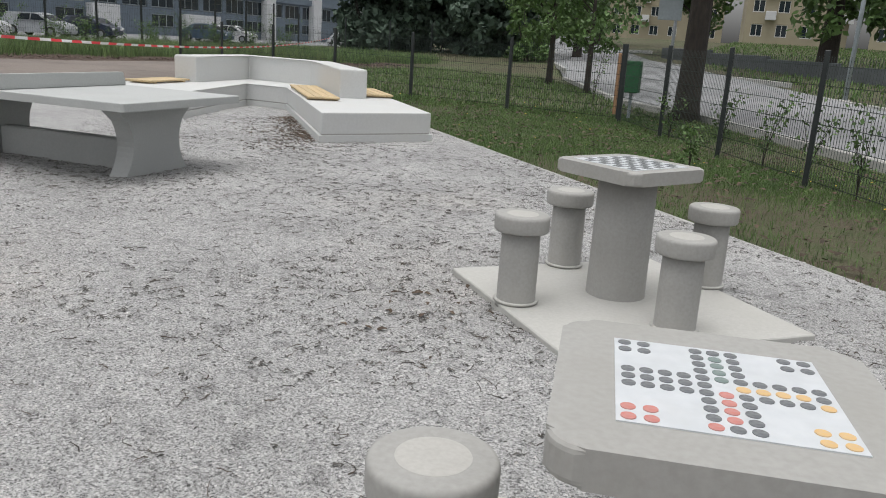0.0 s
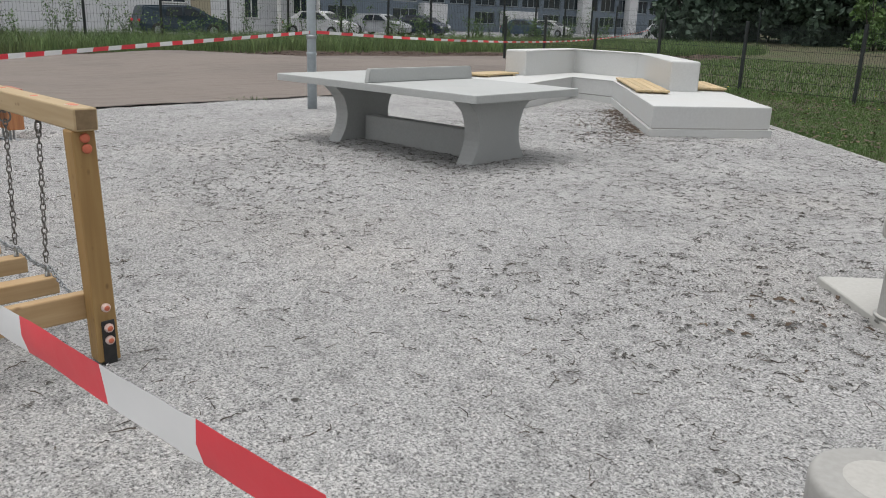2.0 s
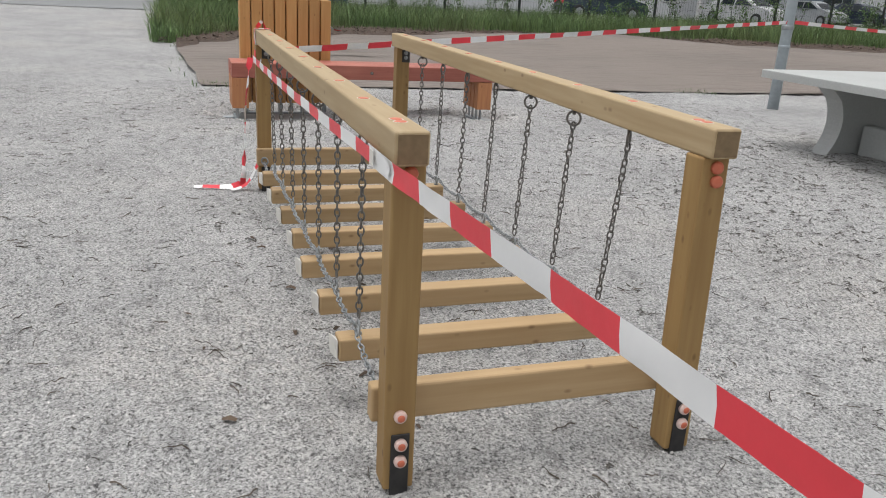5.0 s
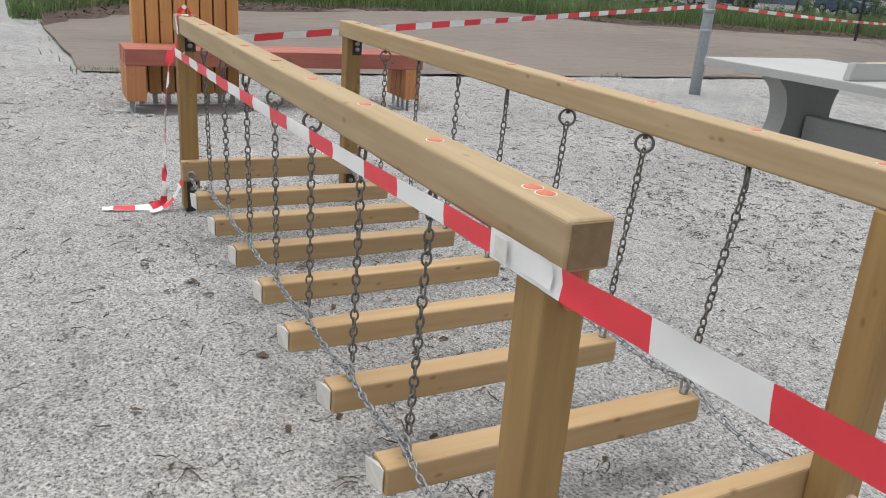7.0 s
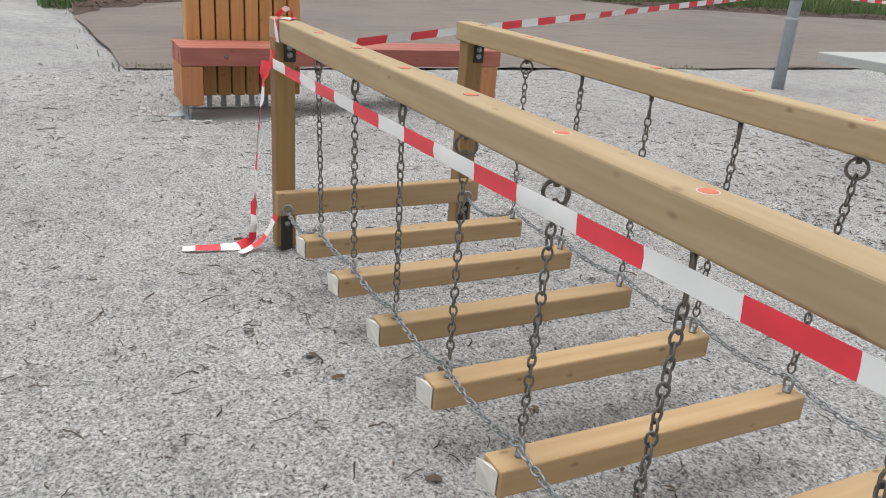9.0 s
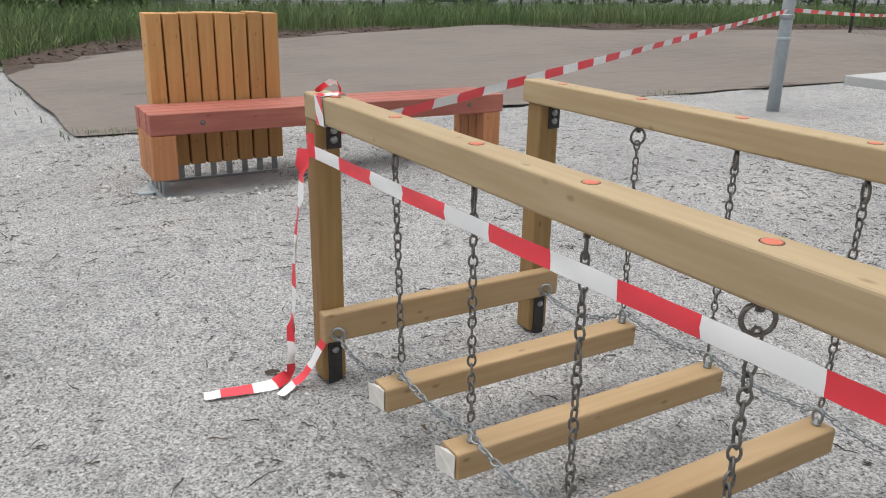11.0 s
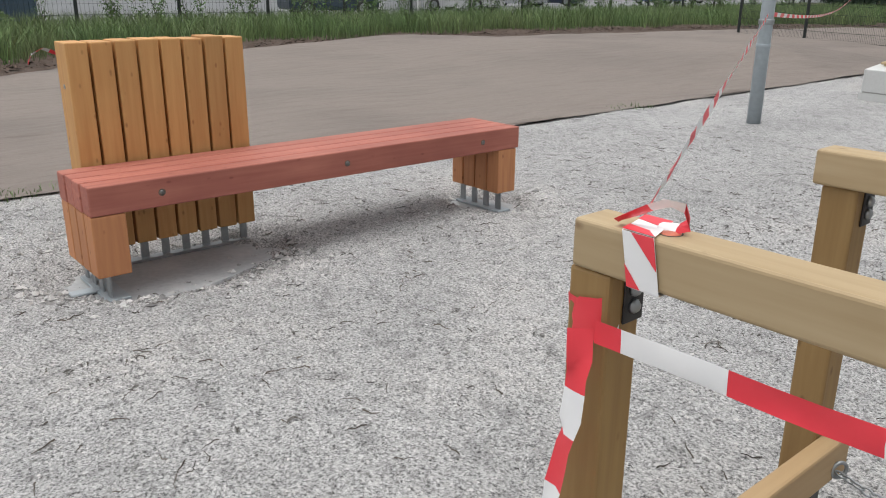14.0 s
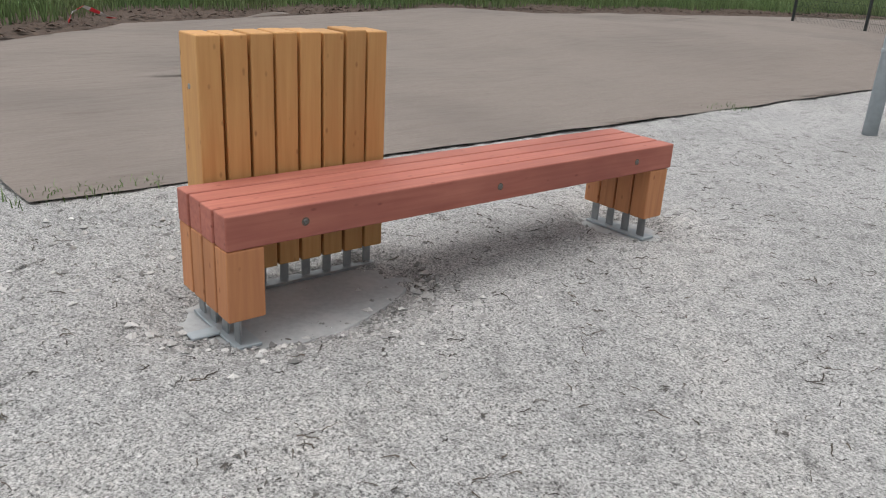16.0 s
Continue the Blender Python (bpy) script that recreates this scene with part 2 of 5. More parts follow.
M_LITTER = material("fallen_leaf_litter", (0.105, 0.074, 0.050), (0.060, 0.043, 0.032), 10, 3, 0.9, bump=0.0, island=0.5)
M_FLOWER = material("yellow_flower", (0.75, 0.55, 0.04), (0.70, 0.45, 0.03), 10, 2, 0.6, bump=0.0)
M_BARK = material("tree_bark", (0.060, 0.050, 0.041), (0.033, 0.028, 0.026), 9, 8, 0.95, bump=0.9, stretch=(2, 2, 0.5), dist=0.05)
M_RENDER = material("white_wall_render", (0.66, 0.67, 0.68), (0.61, 0.62, 0.64), 3, 6, 0.85, bump=0.05, spots=(0.56, 0.57, 0.58), spot_scale=0.25, spot_amount=0.5)
M_DARKWALL = material("dark_cladding", (0.17, 0.212, 0.262), (0.14, 0.178, 0.225), 1.5, 5, 0.5, bump=0.02)
M_BEIGE = material("beige_facade", (0.40, 0.36, 0.26), (0.36, 0.32, 0.23), 1.0, 5, 0.9, bump=0.03, spots=(0.230, 0.205, 0.154), spot_scale=0.12, spot_amount=0.5)
M_ROOF = material("grey_roof", (0.12, 0.13, 0.14), (0.09, 0.10, 0.105), 3, 4, 0.8, bump=0.1)
M_FRAMEW = material("white_window_frame", (0.75, 0.75, 0.74), (0.70, 0.70, 0.69), 5, 3, 0.5, bump=0.0)
M_TYRE = material("tyre_rubber", (0.02, 0.02, 0.02), (0.03, 0.03, 0.03), 20, 3, 0.85, bump=0.0)
M_BLUE = material("blue_panel", (0.05, 0.085, 0.12), (0.04, 0.07, 0.10), 2, 3, 0.6, bump=0.0)
M_GREENBOX = material("green_box_paint", (0.03, 0.16, 0.06), (0.025, 0.13, 0.05), 6, 3, 0.5, bump=0.0)
M_BOARDW = material("raw_board", (0.46, 0.27, 0.15), (0.38, 0.21, 0.11), 6, 4, 0.7, bump=0.05)
M_GLASS = glass_material("window_glass", (0.03, 0.04, 0.05))
M_MULCH = material("dark_leaf_mulch", (0.098, 0.063, 0.045), (0.049, 0.036, 0.028), 14, 6, 0.95, bump=0.8, bump_scale=25, dist=0.04)


def paint(name, rgb):
    return material(name, rgb, tuple(c * 0.9 for c in rgb), 3, 3, 0.3, 0.2, bump=0.0, rough_vary=0.05)


def print_dot(name, rgb):
    return material(name, rgb, tuple(0.5 * c + 0.2 for c in rgb), 60, 5, 0.45, bump=0.0, spots=(0.35, 0.36, 0.37), spot_scale=30, spot_amount=0.35)


# ---- mesh helpers ----
def thing(name, m, label, category, group="", kind=""):
    ob = new(name)
    ob.matrix_world = m
    return tagged(ob, label, category, group, kind)


def finish(name, bm, mat, smooth=False):
    me = bpy.data.meshes.new(name)
    bmesh.ops.recalc_face_normals(bm, faces=bm.faces)
    bm.to_mesh(me)
    bm.free()
    for mt in (mat if isinstance(mat, (list, tuple)) else [mat]):
        me.materials.append(mt)
    if smooth:
        me.polygons.foreach_set("use_smooth", [True] * len(me.polygons))
    return me


def part(name, bm, mat, parent, label="", smooth=False, m=None):
    ob = new(name, finish(name, bm, mat, smooth))
    ob.parent = parent
    if m is not None:
        ob.matrix_local = m
    return tagged(ob, label)


def repeat(ob, m):
    """Another piece on the same mesh, under the same parent."""
    o = ob.copy()
    scene.collection.objects.link(o)
    o.matrix_local = m
    return o


def raw(name, verts, faces, mat, smooth=False):
    me = bpy.data.meshes.new(name)
    me.from_pydata(verts, [], faces)
    for mt in (mat if isinstance(mat, (list, tuple)) else [mat]):
        me.materials.append(mt)
    if smooth:
        me.polygons.foreach_set("use_smooth", [True] * len(me.polygons))
    return me


def box(bm, lo, hi, bevel=0.0, seg=1, m=None):
    c = [(a + b) / 2 for a, b in zip(lo, hi)]
    d = [b - a for a, b in zip(lo, hi)]
    mat = Matrix.Translation(c) @ Matrix.Diagonal((*d, 1))
    r = bmesh.ops.create_cube(bm, size=1, matrix=(m @ mat) if m is not None else mat)
    if bevel:
        es = list({e for v in r["verts"] for e in v.link_edges})
        bmesh.ops.bevel(bm, geom=es, offset=bevel, segments=seg, affect="EDGES", profile=0.5)
    return bm


def B(lo, hi, bevel=0.0, seg=1):
    return box(bmesh.new(), lo, hi, bevel, seg)


def tube(bm, pts, radius, seg=8, caps=True):
    """A round tube along points; radius is a number or one a point."""
    pts = [Vector(p) for p in pts]
    rs = radius if isinstance(radius, (list, tuple)) else [radius] * len(pts)
    rings = []
    side = None
    for i, p in enumerate(pts):
        d = (pts[min(i + 1, len(pts) - 1)] - pts[max(i - 1, 0)]).normalized()
        if side is None:
            side = d.orthogonal().normalized()
        side = (side - d * side.dot(d)).normalized()
        up = d.cross(side)
        rings.append([bm.verts.new(p + rs[i] * (side * math.cos(a) + up * math.sin(a))) for a in (2 * math.pi * k / seg for k in range(seg))])
    for a, b in zip(rings, rings[1:]):
        for k in range(seg):
            bm.faces.new((a[k], a[(k + 1) % seg], b[(k + 1) % seg], b[k]))
    if caps:
        bm.faces.new(rings[0][::-1])
        bm.faces.new(rings[-1])
    return bm


def lathe(bm, profile, seg=32, centre=(0, 0, 0)):
    """A solid of revolution round z from (radius, z) pairs, closed at both ends."""
    c = Vector(centre)
    rings = [[bm.verts.new(c + Vector((r * math.cos(2 * math.pi * k / seg), r * math.sin(2 * math.pi * k / seg), z))) for k in range(seg)] for r, z in profile]
    for a, b in zip(rings, rings[1:]):
        for k in range(seg):
            bm.faces.new((a[k], a[(k + 1) % seg], b[(k + 1) % seg], b[k]))
    bm.faces.new(rings[0][::-1])
    bm.faces.new(rings[-1])
    return bm


def prism(bm, outline, z0, z1, bevel=0.0, seg=2, upright=True):
    lo = [bm.verts.new((x, y, z0)) for x, y in outline]
    hi = [bm.verts.new((x, y, z1)) for x, y in outline]
    n = len(outline)
    faces = [bm.faces.new(lo[::-1]), bm.faces.new(hi)]
    faces += [bm.faces.new((lo[i], lo[(i + 1) % n], hi[(i + 1) % n], hi[i])) for i in range(n)]
    if bevel:
        es = [e for e in faces[1].edges] + [e for f in faces[2:] for e in f.edges if upright and abs(e.verts[0].co.z - e.verts[1].co.z) > 1e-4]
        es += [] if upright else list(faces[0].edges)
        bmesh.ops.bevel(bm, geom=list(set(es)), offset=bevel, segments=seg, affect="EDGES", profile=0.5)
    return bm


def side_prism(bm, outline, a0, a1, axis=0):
    """Extrudes an outline of (u, z) along x (axis 0: u is y) or along y (axis 1: u is x)."""
    put = (lambda u, z, a: (a, u, z)) if axis == 0 else (lambda u, z, a: (u, a, z))
    lo = [bm.verts.new(put(u, z, a0)) for u, z in outline]
    hi = [bm.verts.new(put(u, z, a1)) for u, z in outline]
    n = len(outline)
    bm.faces.new(lo[::-1])
    bm.faces.new(hi)
    for i in range(n):
        bm.faces.new((lo[i], lo[(i + 1) % n], hi[(i + 1) % n], hi[i]))
    return bm


def rounded_square(half, r, n=6):
    pts = []
    for q, (sx, sy) in enumerate(((1, 1), (-1, 1), (-1, -1), (1, -1))):
        for k in range(n + 1):
            a = math.pi / 2 * (q + k / n)
            pts.append((sx * (half - r) + r * math.cos(a), sy * (half - r) + r * math.sin(a)))
    return pts


def link_ring(bm, m, a, b, wire, seg=10, sec=5):
    """An oval chain link in the xz plane: half length a along z, half width b."""
    rings = []
    for i in range(seg):
        t = 2 * math.pi * i / seg
        c = Vector((b * math.cos(t), 0, a * math.sin(t)))
        d = Vector((-b * math.sin(t), 0, a * math.cos(t))).normalized()
        n1 = Vector((d.z, 0, -d.x))
        rings.append([bm.verts.new(m @ (c + wire * (n1 * math.cos(2 * math.pi * k / sec) + Vector((0, 1, 0)) * math.sin(2 * math.pi * k / sec)))) for k in range(sec)])
    for i in range(seg):
        p, q = rings[i], rings[(i + 1) % seg]
        for k in range(sec):
            bm.faces.new((p[k], p[(k + 1) % sec], q[(k + 1) % sec], q[k]))


def chain(bm, pts, half=0.0155, width=0.0092, wire=0.0029):
    """Links one after another along a polyline, each turned a quarter against the last."""
    pts = [Vector(p) for p in pts]
    pitch, left, turn = 2 * half - 2.4 * wire, 0.0, 0
    for p, q in zip(pts, pts[1:]):
        d = q - p
        length = d.length
        d.normalize()
        s = left
        while s < length:
            rot = d.to_track_quat("Z", "Y").to_matrix().to_4x4() @ Matrix.Rotation(math.pi / 2 * (turn % 2) + 0.35 * math.sin(turn * 1.7), 4, "Z")
            link_ring(bm, Matrix.Translation(p + d * s) @ rot, half, width, wire)
            turn += 1
            s += pitch
        left = s - length
    return bm


def tape(name, pts, width, label, stripe=0.145, phase=0.0, twist=None, fold=0.004, group=""):
    """Barrier tape: a thin strip along points, in red and white bands; twist: radians a point about its own line."""
    pts = [Vector(p) for p in pts]
    acc, run = [0.0], 0.0
    for p, q in zip(pts, pts[1:]):
        run += (q - p).length
        acc.append(run)
    step = 0.0242
    n = max(2, int(run / step))
    bm = bmesh.new()
    rows, j = [], 0
    for i in range(n + 1):
        s = run * i / n
        while j < len(acc) - 2 and acc[j + 1] < s:
            j += 1
        f = (s - acc[j]) / max(1e-6, acc[j + 1] - acc[j])
        p = pts[j].lerp(pts[j + 1], f)
        d = (pts[j + 1] - pts[j]).normalized()
        tw = 0.0
        if twist:
            tw = twist[j] * (1 - f) + twist[j + 1] * f
        base = Vector((0, 0, 1)) - d * d.z
        base = base.normalized() if base.length > 0.05 else d.orthogonal().normalized()
        up = Matrix.Rotation(tw, 3, d) @ base
        nor = d.cross(up)
        wob = fold * (noise.noise(p * 9) + 0.6 * noise.noise(p * 27))
        rows.append([bm.verts.new(p + up * (width * e) + nor * (wob * (1 if e == 0 else -0.7))) for e in (-0.5, 0.0, 0.5)])
    rows = [[v.co.copy() for v in r] for r in rows]
    bm.free()
    holder = thing(name, Matrix.Translation(pts[0]), label, "barrier tape", group)
    bands = {}
    for i in range(n):
        bands.setdefault(int((run * (i + 0.5) / n + phase) / stripe), []).append(i)
    for k, cells in bands.items():
        band = bmesh.new()
        vs = [[band.verts.new(c - pts[0]) for c in rows[i]] for i in range(cells[0], cells[-1] + 2)]
        for a, b in zip(vs, vs[1:]):
            for e in (0, 1):
                band.faces.new((a[e], a[e + 1], b[e + 1], b[e]))
        part("white_band" if k % 2 else "red_band", band, M_TAPEW if k % 2 else M_RED, holder, smooth=True)
    return holder


def sagged(a, b, sag, n=16):
    a, b = Vector(a), Vector(b)
    return [a.lerp(b, i / n) - Vector((0, 0, 4 * sag * (i / n) * (1 - i / n))) for i in range(n + 1)]


def blades(name, xy, z, height, width, lean, mat, label, category, seed=1):
    """Grass: one bent blade a place, all joined."""
    rng = np.random.default_rng(seed)
    n = len(xy)
    h = height * rng.uniform(0.5, 1.25, n)
    a = rng.uniform(0, 2 * np.pi, n)
    b = rng.uniform(0, 2 * np.pi, n)
    w = width * rng.uniform(0.6, 1.3, n)
    ln = lean * h * rng.uniform(0.2, 1.3, n)
    ca, sa, cb, sb = np.cos(a), np.sin(a), np.cos(b), np.sin(b)
    zz = z if np.ndim(z) else np.full(n, z)
    v = np.empty((n, 5, 3))
    for i, (s, t) in enumerate(((-1, 0), (1, 0), (0.7, 0.55), (-0.7, 0.55), (0, 1))):
        v[:, i, 0] = xy[:, 0] + s * w * ca / 2 + cb * ln * t ** 2
        v[:, i, 1] = xy[:, 1] + s * w * sa / 2 + sb * ln * t ** 2
        v[:, i, 2] = zz + h * t * (1 - 0.25 * lean * t) - (0.02 if t == 0 else 0)
    base = np.arange(n)[:, None] * 5
    quads = (base + np.array([0, 1, 2, 3])).tolist()
    tris = (base + np.array([3, 2, 4])).tolist()
    me = raw(name, v.reshape(-1, 3).tolist(), quads + tris, mat)
    return tagged(new(name, me), label, category, kind="stuff")


def leaf_quads(centres, spread, size, count, rng, flat=0.6):
    """Four-cornered leaves scattered in balls round centres: vertices and faces."""
    c = np.repeat(np.asarray(centres), count, axis=0)
    n = len(c)
    d = rng.normal(size=(n, 3))
    d /= np.linalg.norm(d, axis=1)[:, None]
    p = c + d * (rng.uniform(0, 1, n) ** 0.5)[:, None] * np.repeat(np.asarray(spread), count)[:, None] * np.array([1, 1, flat + 0.2])
    a = rng.normal(size=(n, 3))
    a /= np.linalg.norm(a, axis=1)[:, None]
    b = np.cross(a, rng.normal(size=(n, 3)))
    b /= np.linalg.norm(b, axis=1)[:, None]
    s = size * rng.uniform(0.6, 1.4, n)[:, None]
    v = np.stack([p - a * s, p + b * s * 0.55, p + a * s, p - b * s * 0.55], 1).reshape(-1, 3)
    f = (np.arange(n)[:, None] * 4 + np.arange(4)).tolist()
    return v, f

# ---- the ground ----
def rise(x, y):
    """Height of the land: flat round the yard, a bank beyond the road."""
    far = max(0.0, y - 34 - 0.6 * max(0.0, -x - 12))
    return min(3.2, 0.045 * far) if x > -40 else 0.0


def grass_edge(x):
    """y of the diagonal edge between gravel and grass."""
    return 5.77 + (0.19 - x) * 1.034


def level(x, y):
    """Uneven gravel: broad swells, trodden dents and lumps."""
    p = Vector((x, y, 0))
    d = noise.noise(p * 7.5)
    e = noise.noise(p * 17 + Vector((5, 3, 1)))
    worn = 0.5 + 0.5 * noise.noise(p * 0.7 + Vector((2, 9, 4)))
    pit = max(math.exp(-(((x + 9.445) / 0.46) ** 2 + ((y - 1.07) / 0.62) ** 2) ** 2), math.exp(-(((x + 9.385) / 0.32) ** 2 + ((y - 3.03) / 0.22) ** 2) ** 2))
    near_bench = max(0.0, 1 - ((x + 6.5) ** 2 + (y - 9.2) ** 2) / 12)
    return 0.012 * noise.noise(p * 1.3) - (0.012 + 0.028 * worn + 0.025 * near_bench) * max(0.0, d - 0.1) + 0.010 * e - 0.006 - (0.085 - 0.02 * e - 0.015 * d) * pit


xs = [-400, -150, -90, -60, -40, -30, -24, -18, -12, -6, 0, 6, 12, 20, 30, 45, 70, 110, 180, 400]
ys = [-300, -120, -50, -20, -8, 0, 6, 12, 16, 20, 25, 30, 35, 40, 46, 52, 60, 70, 82, 95, 110, 140, 200, 400]
verts = [(x, y, rise(x, y) - (0.3 if x in (-12, -6) and y in (0, 6) else 0.035)) for y in ys for x in xs]
nx = len(xs)
ground = new("ground", raw("ground", verts, [(j * nx + i, j * nx + i + 1, (j + 1) * nx + i + 1, (j + 1) * nx + i) for j in range(len(ys) - 1) for i in range(nx - 1)], M_SOIL))
tagged(ground, "grassy soil around the gravel yard", "ground", kind="structure")


def gravel_sheet(name, x0, x1, y0, y1, step, z, relief, label):
    nx, ny = int(round((x1 - x0) / step)), int(round((y1 - y0) / step))
    vs, fs = [], []
    for j in range(ny + 1):
        for i in range(nx + 1):
            x, y = x0 + i * step, y0 + j * step
            vs.append((x, y, z + level(x, y)) if relief else (x, min(y, max(grass_edge(x), y - step)), z))
    for j in range(ny):
        for i in range(nx):
            x, y = x0 + (i + 0.5) * step, y0 + (j + 0.5) * step
            if not relief and -11.1 < x < 1.7 and -3.7 < y < 12.7:
                continue
            if y < grass_edge(x) + (0.05 * noise.noise(Vector((x * 3, y * 3, 0))) if relief else 0.5 * step):
                a = j * (nx + 1) + i
                fs.append((a, a + 1, a + nx + 2, a + nx + 1))
    return tagged(new(name, raw(name, vs, fs, M_GRAVEL, True)), label, "gravel", kind="structure")


gravel_sheet("gravel_yard", -11.4, 2.0, -4.0, 13.0, 0.04, 0.0, True, "pale crushed gravel yard with trodden dents")
gravel_sheet("gravel_path", -60, 14, -12, 15, 0.5, -0.026, False, "pale gravel path running past the brown mat")

# ---- concrete edging between gravel and grass ----
edging = thing("edging", pose(0, 0, 0), "thin sunken concrete edging along the gravel", "edging", kind="structure")
ex, ey = 2.6, grass_edge(2.6) + 0.03
ang = math.atan2(1.034, -1)
for k in range(13):
    b = part("kerbstone", B((0.004, -0.025, -0.1), (0.996, 0.025, -0.012), 0.006), M_KERB, edging, m=pose(ex + k * math.cos(ang), ey + k * math.sin(ang), 0, 0, 0, math.degrees(ang)))

# ---- brown geotextile over a low mound ----
FAR_Y = [-1, 0.1, 1.2, 2.0, 2.9, 4.2, 6.4, 11, 16, 22.5, 26, 29]
FAR_X = [-15.8, -16.0, -17.2, -18.1, -19.0, -19.9, -20.6, -21.0, -21.3, -20.2, -19.0, -17.0]


def mat_end(y):
    """x of the mat's far hem."""
    return float(np.interp(y, FAR_Y, FAR_X))


bm = bmesh.new()
mat_rows = []
NU, NV = 120, 200
for j in range(NV + 1):
    v = j / NV
    y = 0.42 + 28.5 * v
    row = []
    for i in range(NU + 1):
        u = i / NU
        far = mat_end(y) + 0.12 * noise.noise(Vector((y * 1.4, 2, 2)))
        near = max(-11.1 - 0.25 * v - 0.6 * max(0.0, y - 19.5), far + 0.4)
        x = near + (far - near) * u
        yy = y - 0.32 * u * (1 - v) ** 3
        p = Vector((x, yy, 0))
        inside = min(1, 6 * u) * min(1, 6 * (1 - u)) * min(1, 12 * v) * min(1, 10 * (1 - v))
        ridge = math.exp(-((yy - 11 - 0.5 * (x + 16)) / 4.0) ** 2)
        z = 0.008 + inside * (0.05 + 0.22 * ridge + 0.06 * noise.noise(p * 0.35)) + 0.030 * abs(noise.noise(Vector((x * 0.9 + 0.3 * yy, yy * 0.28, 0)))) + 0.022 * max(0, noise.noise(Vector((x * 2.6 + yy * 0.6, yy * 0.45, 5))) - 0.25) * 2 + 0.005 * noise.noise(p * 4)
        row.append(bm.verts.new((x + 0.05 * noise.noise(Vector((yy * 1.3, 0, 7))) * (1 - u), yy + 0.05 * noise.noise(Vector((x * 1.1, 3, 1))) * (1 - v), z)))
    mat_rows.append(row)
for j in range(NV):
    for i in range(NU):
        bm.faces.new((mat_rows[j][i], mat_rows[j][i + 1], mat_rows[j + 1][i + 1], mat_rows[j + 1][i]))
mat_me = finish("ground_mat", bm, M_MAT, True)
ground_mat = tagged(new("ground_mat", mat_me), "brown geotextile mat stretched over bare earth, slightly wrinkled", "ground cover")
# folds and lifted hems of the textile
for x, y, l, a, h in ((-11.2, 4.9, 0.9, 88, 0.03), (-11.25, 8.4, 1.1, 90, 0.03), (-13.2, 0.9, 0.7, 84, 0.025), (-14.6, 2.2, 1.2, 70, 0.02), (-16.5, 9.5, 1.6, 96, 0.02), (-19.5, 5.6, 1.4, 120, 0.05), (-15.2, 13.0, 1.8, 80, 0.02), (-18.6, 15.5, 1.5, 84, 0.025), (-20.5, 11.0, 1.3, 86, 0.02)):
    bm = bmesh.new()
    m = pose(x, y, 0.02, 0, 0, a)
    pr = []
    for i in range(9):
        s = i / 8
        w = 0.05 * math.sin(math.pi * s) + 0.006
        pr.append([bm.verts.new(m @ Vector((l * s, o * w, 0.11 * (x < -14) + h * k * math.sin(math.pi * s)))) for o, k in ((-1, 0), (-0.3, 1), (0.4, 0.8), (1, 0))])
    for p, q in zip(pr, pr[1:]):
        for k in range(3):
            bm.faces.new((p[k], p[k + 1], q[k + 1], q[k]))
    part("fold", bm, M_MAT, ground_mat, "raised fold in the textile", True)

# ---- mulch and tall grass behind the mat ----
mulch_v, mulch_f = [], []
for j in range(61):
    y = 0.15 + j * 0.6
    for i, w in enumerate((mat_end(y) + 0.5, mat_end(y) - 1.7, -27.5)):
        mulch_v.append((w, y, 0.0 + (0.10 if i == 1 else 0) + 0.03 * noise.noise(Vector((y, i, 0)))))
for j in range(60):
    for i in range(2):
        mulch_f.append((j * 3 + i, j * 3 + i + 1, j * 3 + i + 4, j * 3 + i + 3))
tagged(new("mulch_strip", raw("mulch_strip", mulch_v, mulch_f, M_MULCH, True)), "dark leaf mulch bank along the fence", "ground", kind="structure")

# ---- road beyond the low fence ----
road_near = [(4.2, 4.0), (0.95, 12.0), (-0.35, 14.6), (-2.0, 17.9), (-4.4, 21.2), (-9.5, 34.4), (-14.5, 50), (-22, 72), (-32, 110)]
road_far = [(14, 8), (7, 18), (3.2, 26.0), (2.1, 29.0), (-0.6, 37.3), (-5.0, 46), (-9.0, 53), (-17, 77), (-26, 112)]
bm = bmesh.new()
rr = []
for (ax, ay), (bx, by) in zip(road_near, road_far):
    rr.append([bm.verts.new((ax + (bx - ax) * k / 6, ay + (by - ay) * k / 6, rise(ax + (bx - ax) * k / 6, ay + (by - ay) * k / 6) + 0.02)) for k in range(7)])
for p, q in zip(rr, rr[1:]):
    for k in range(6):
        bm.faces.new((p[k], p[k + 1], q[k + 1], q[k]))
tagged(new("road", finish("road", bm, M_ASPHALT)), "light grey worn asphalt road", "road", kind="structure")
for line, name in ((road_near, "kerb"), (road_far, "kerb")):
    bm = bmesh.new()
    for (ax, ay), (bx, by) in zip(line, line[1:]):
        d = Vector((bx - ax, by - ay, 0))
        m = Matrix.Translation((ax, ay, rise((ax + bx) / 2, (ay + by) / 2))) @ Matrix.Rotation(math.atan2(d.y, d.x), 4, "Z")
        box(bm, (0, -0.07, -0.1), (d.length, 0.07, 0.11), 0.02, 1, m)
    tagged(new(name, finish(name, bm, M_KERB)), "grey concrete road kerb", "kerb", kind="structure")
bm = bmesh.new()
car_park = [(-27.8, -40), (-27.8, 95), (-62, 130), (-75, 130), (-75, -40)]
bm.faces.new([bm.verts.new((x, y, -0.01)) for x, y in car_park])
tagged(new("pavement", finish("pavement", bm, M_ASPHALT)), "grey asphalt car park behind the fence", "car park", kind="structure")


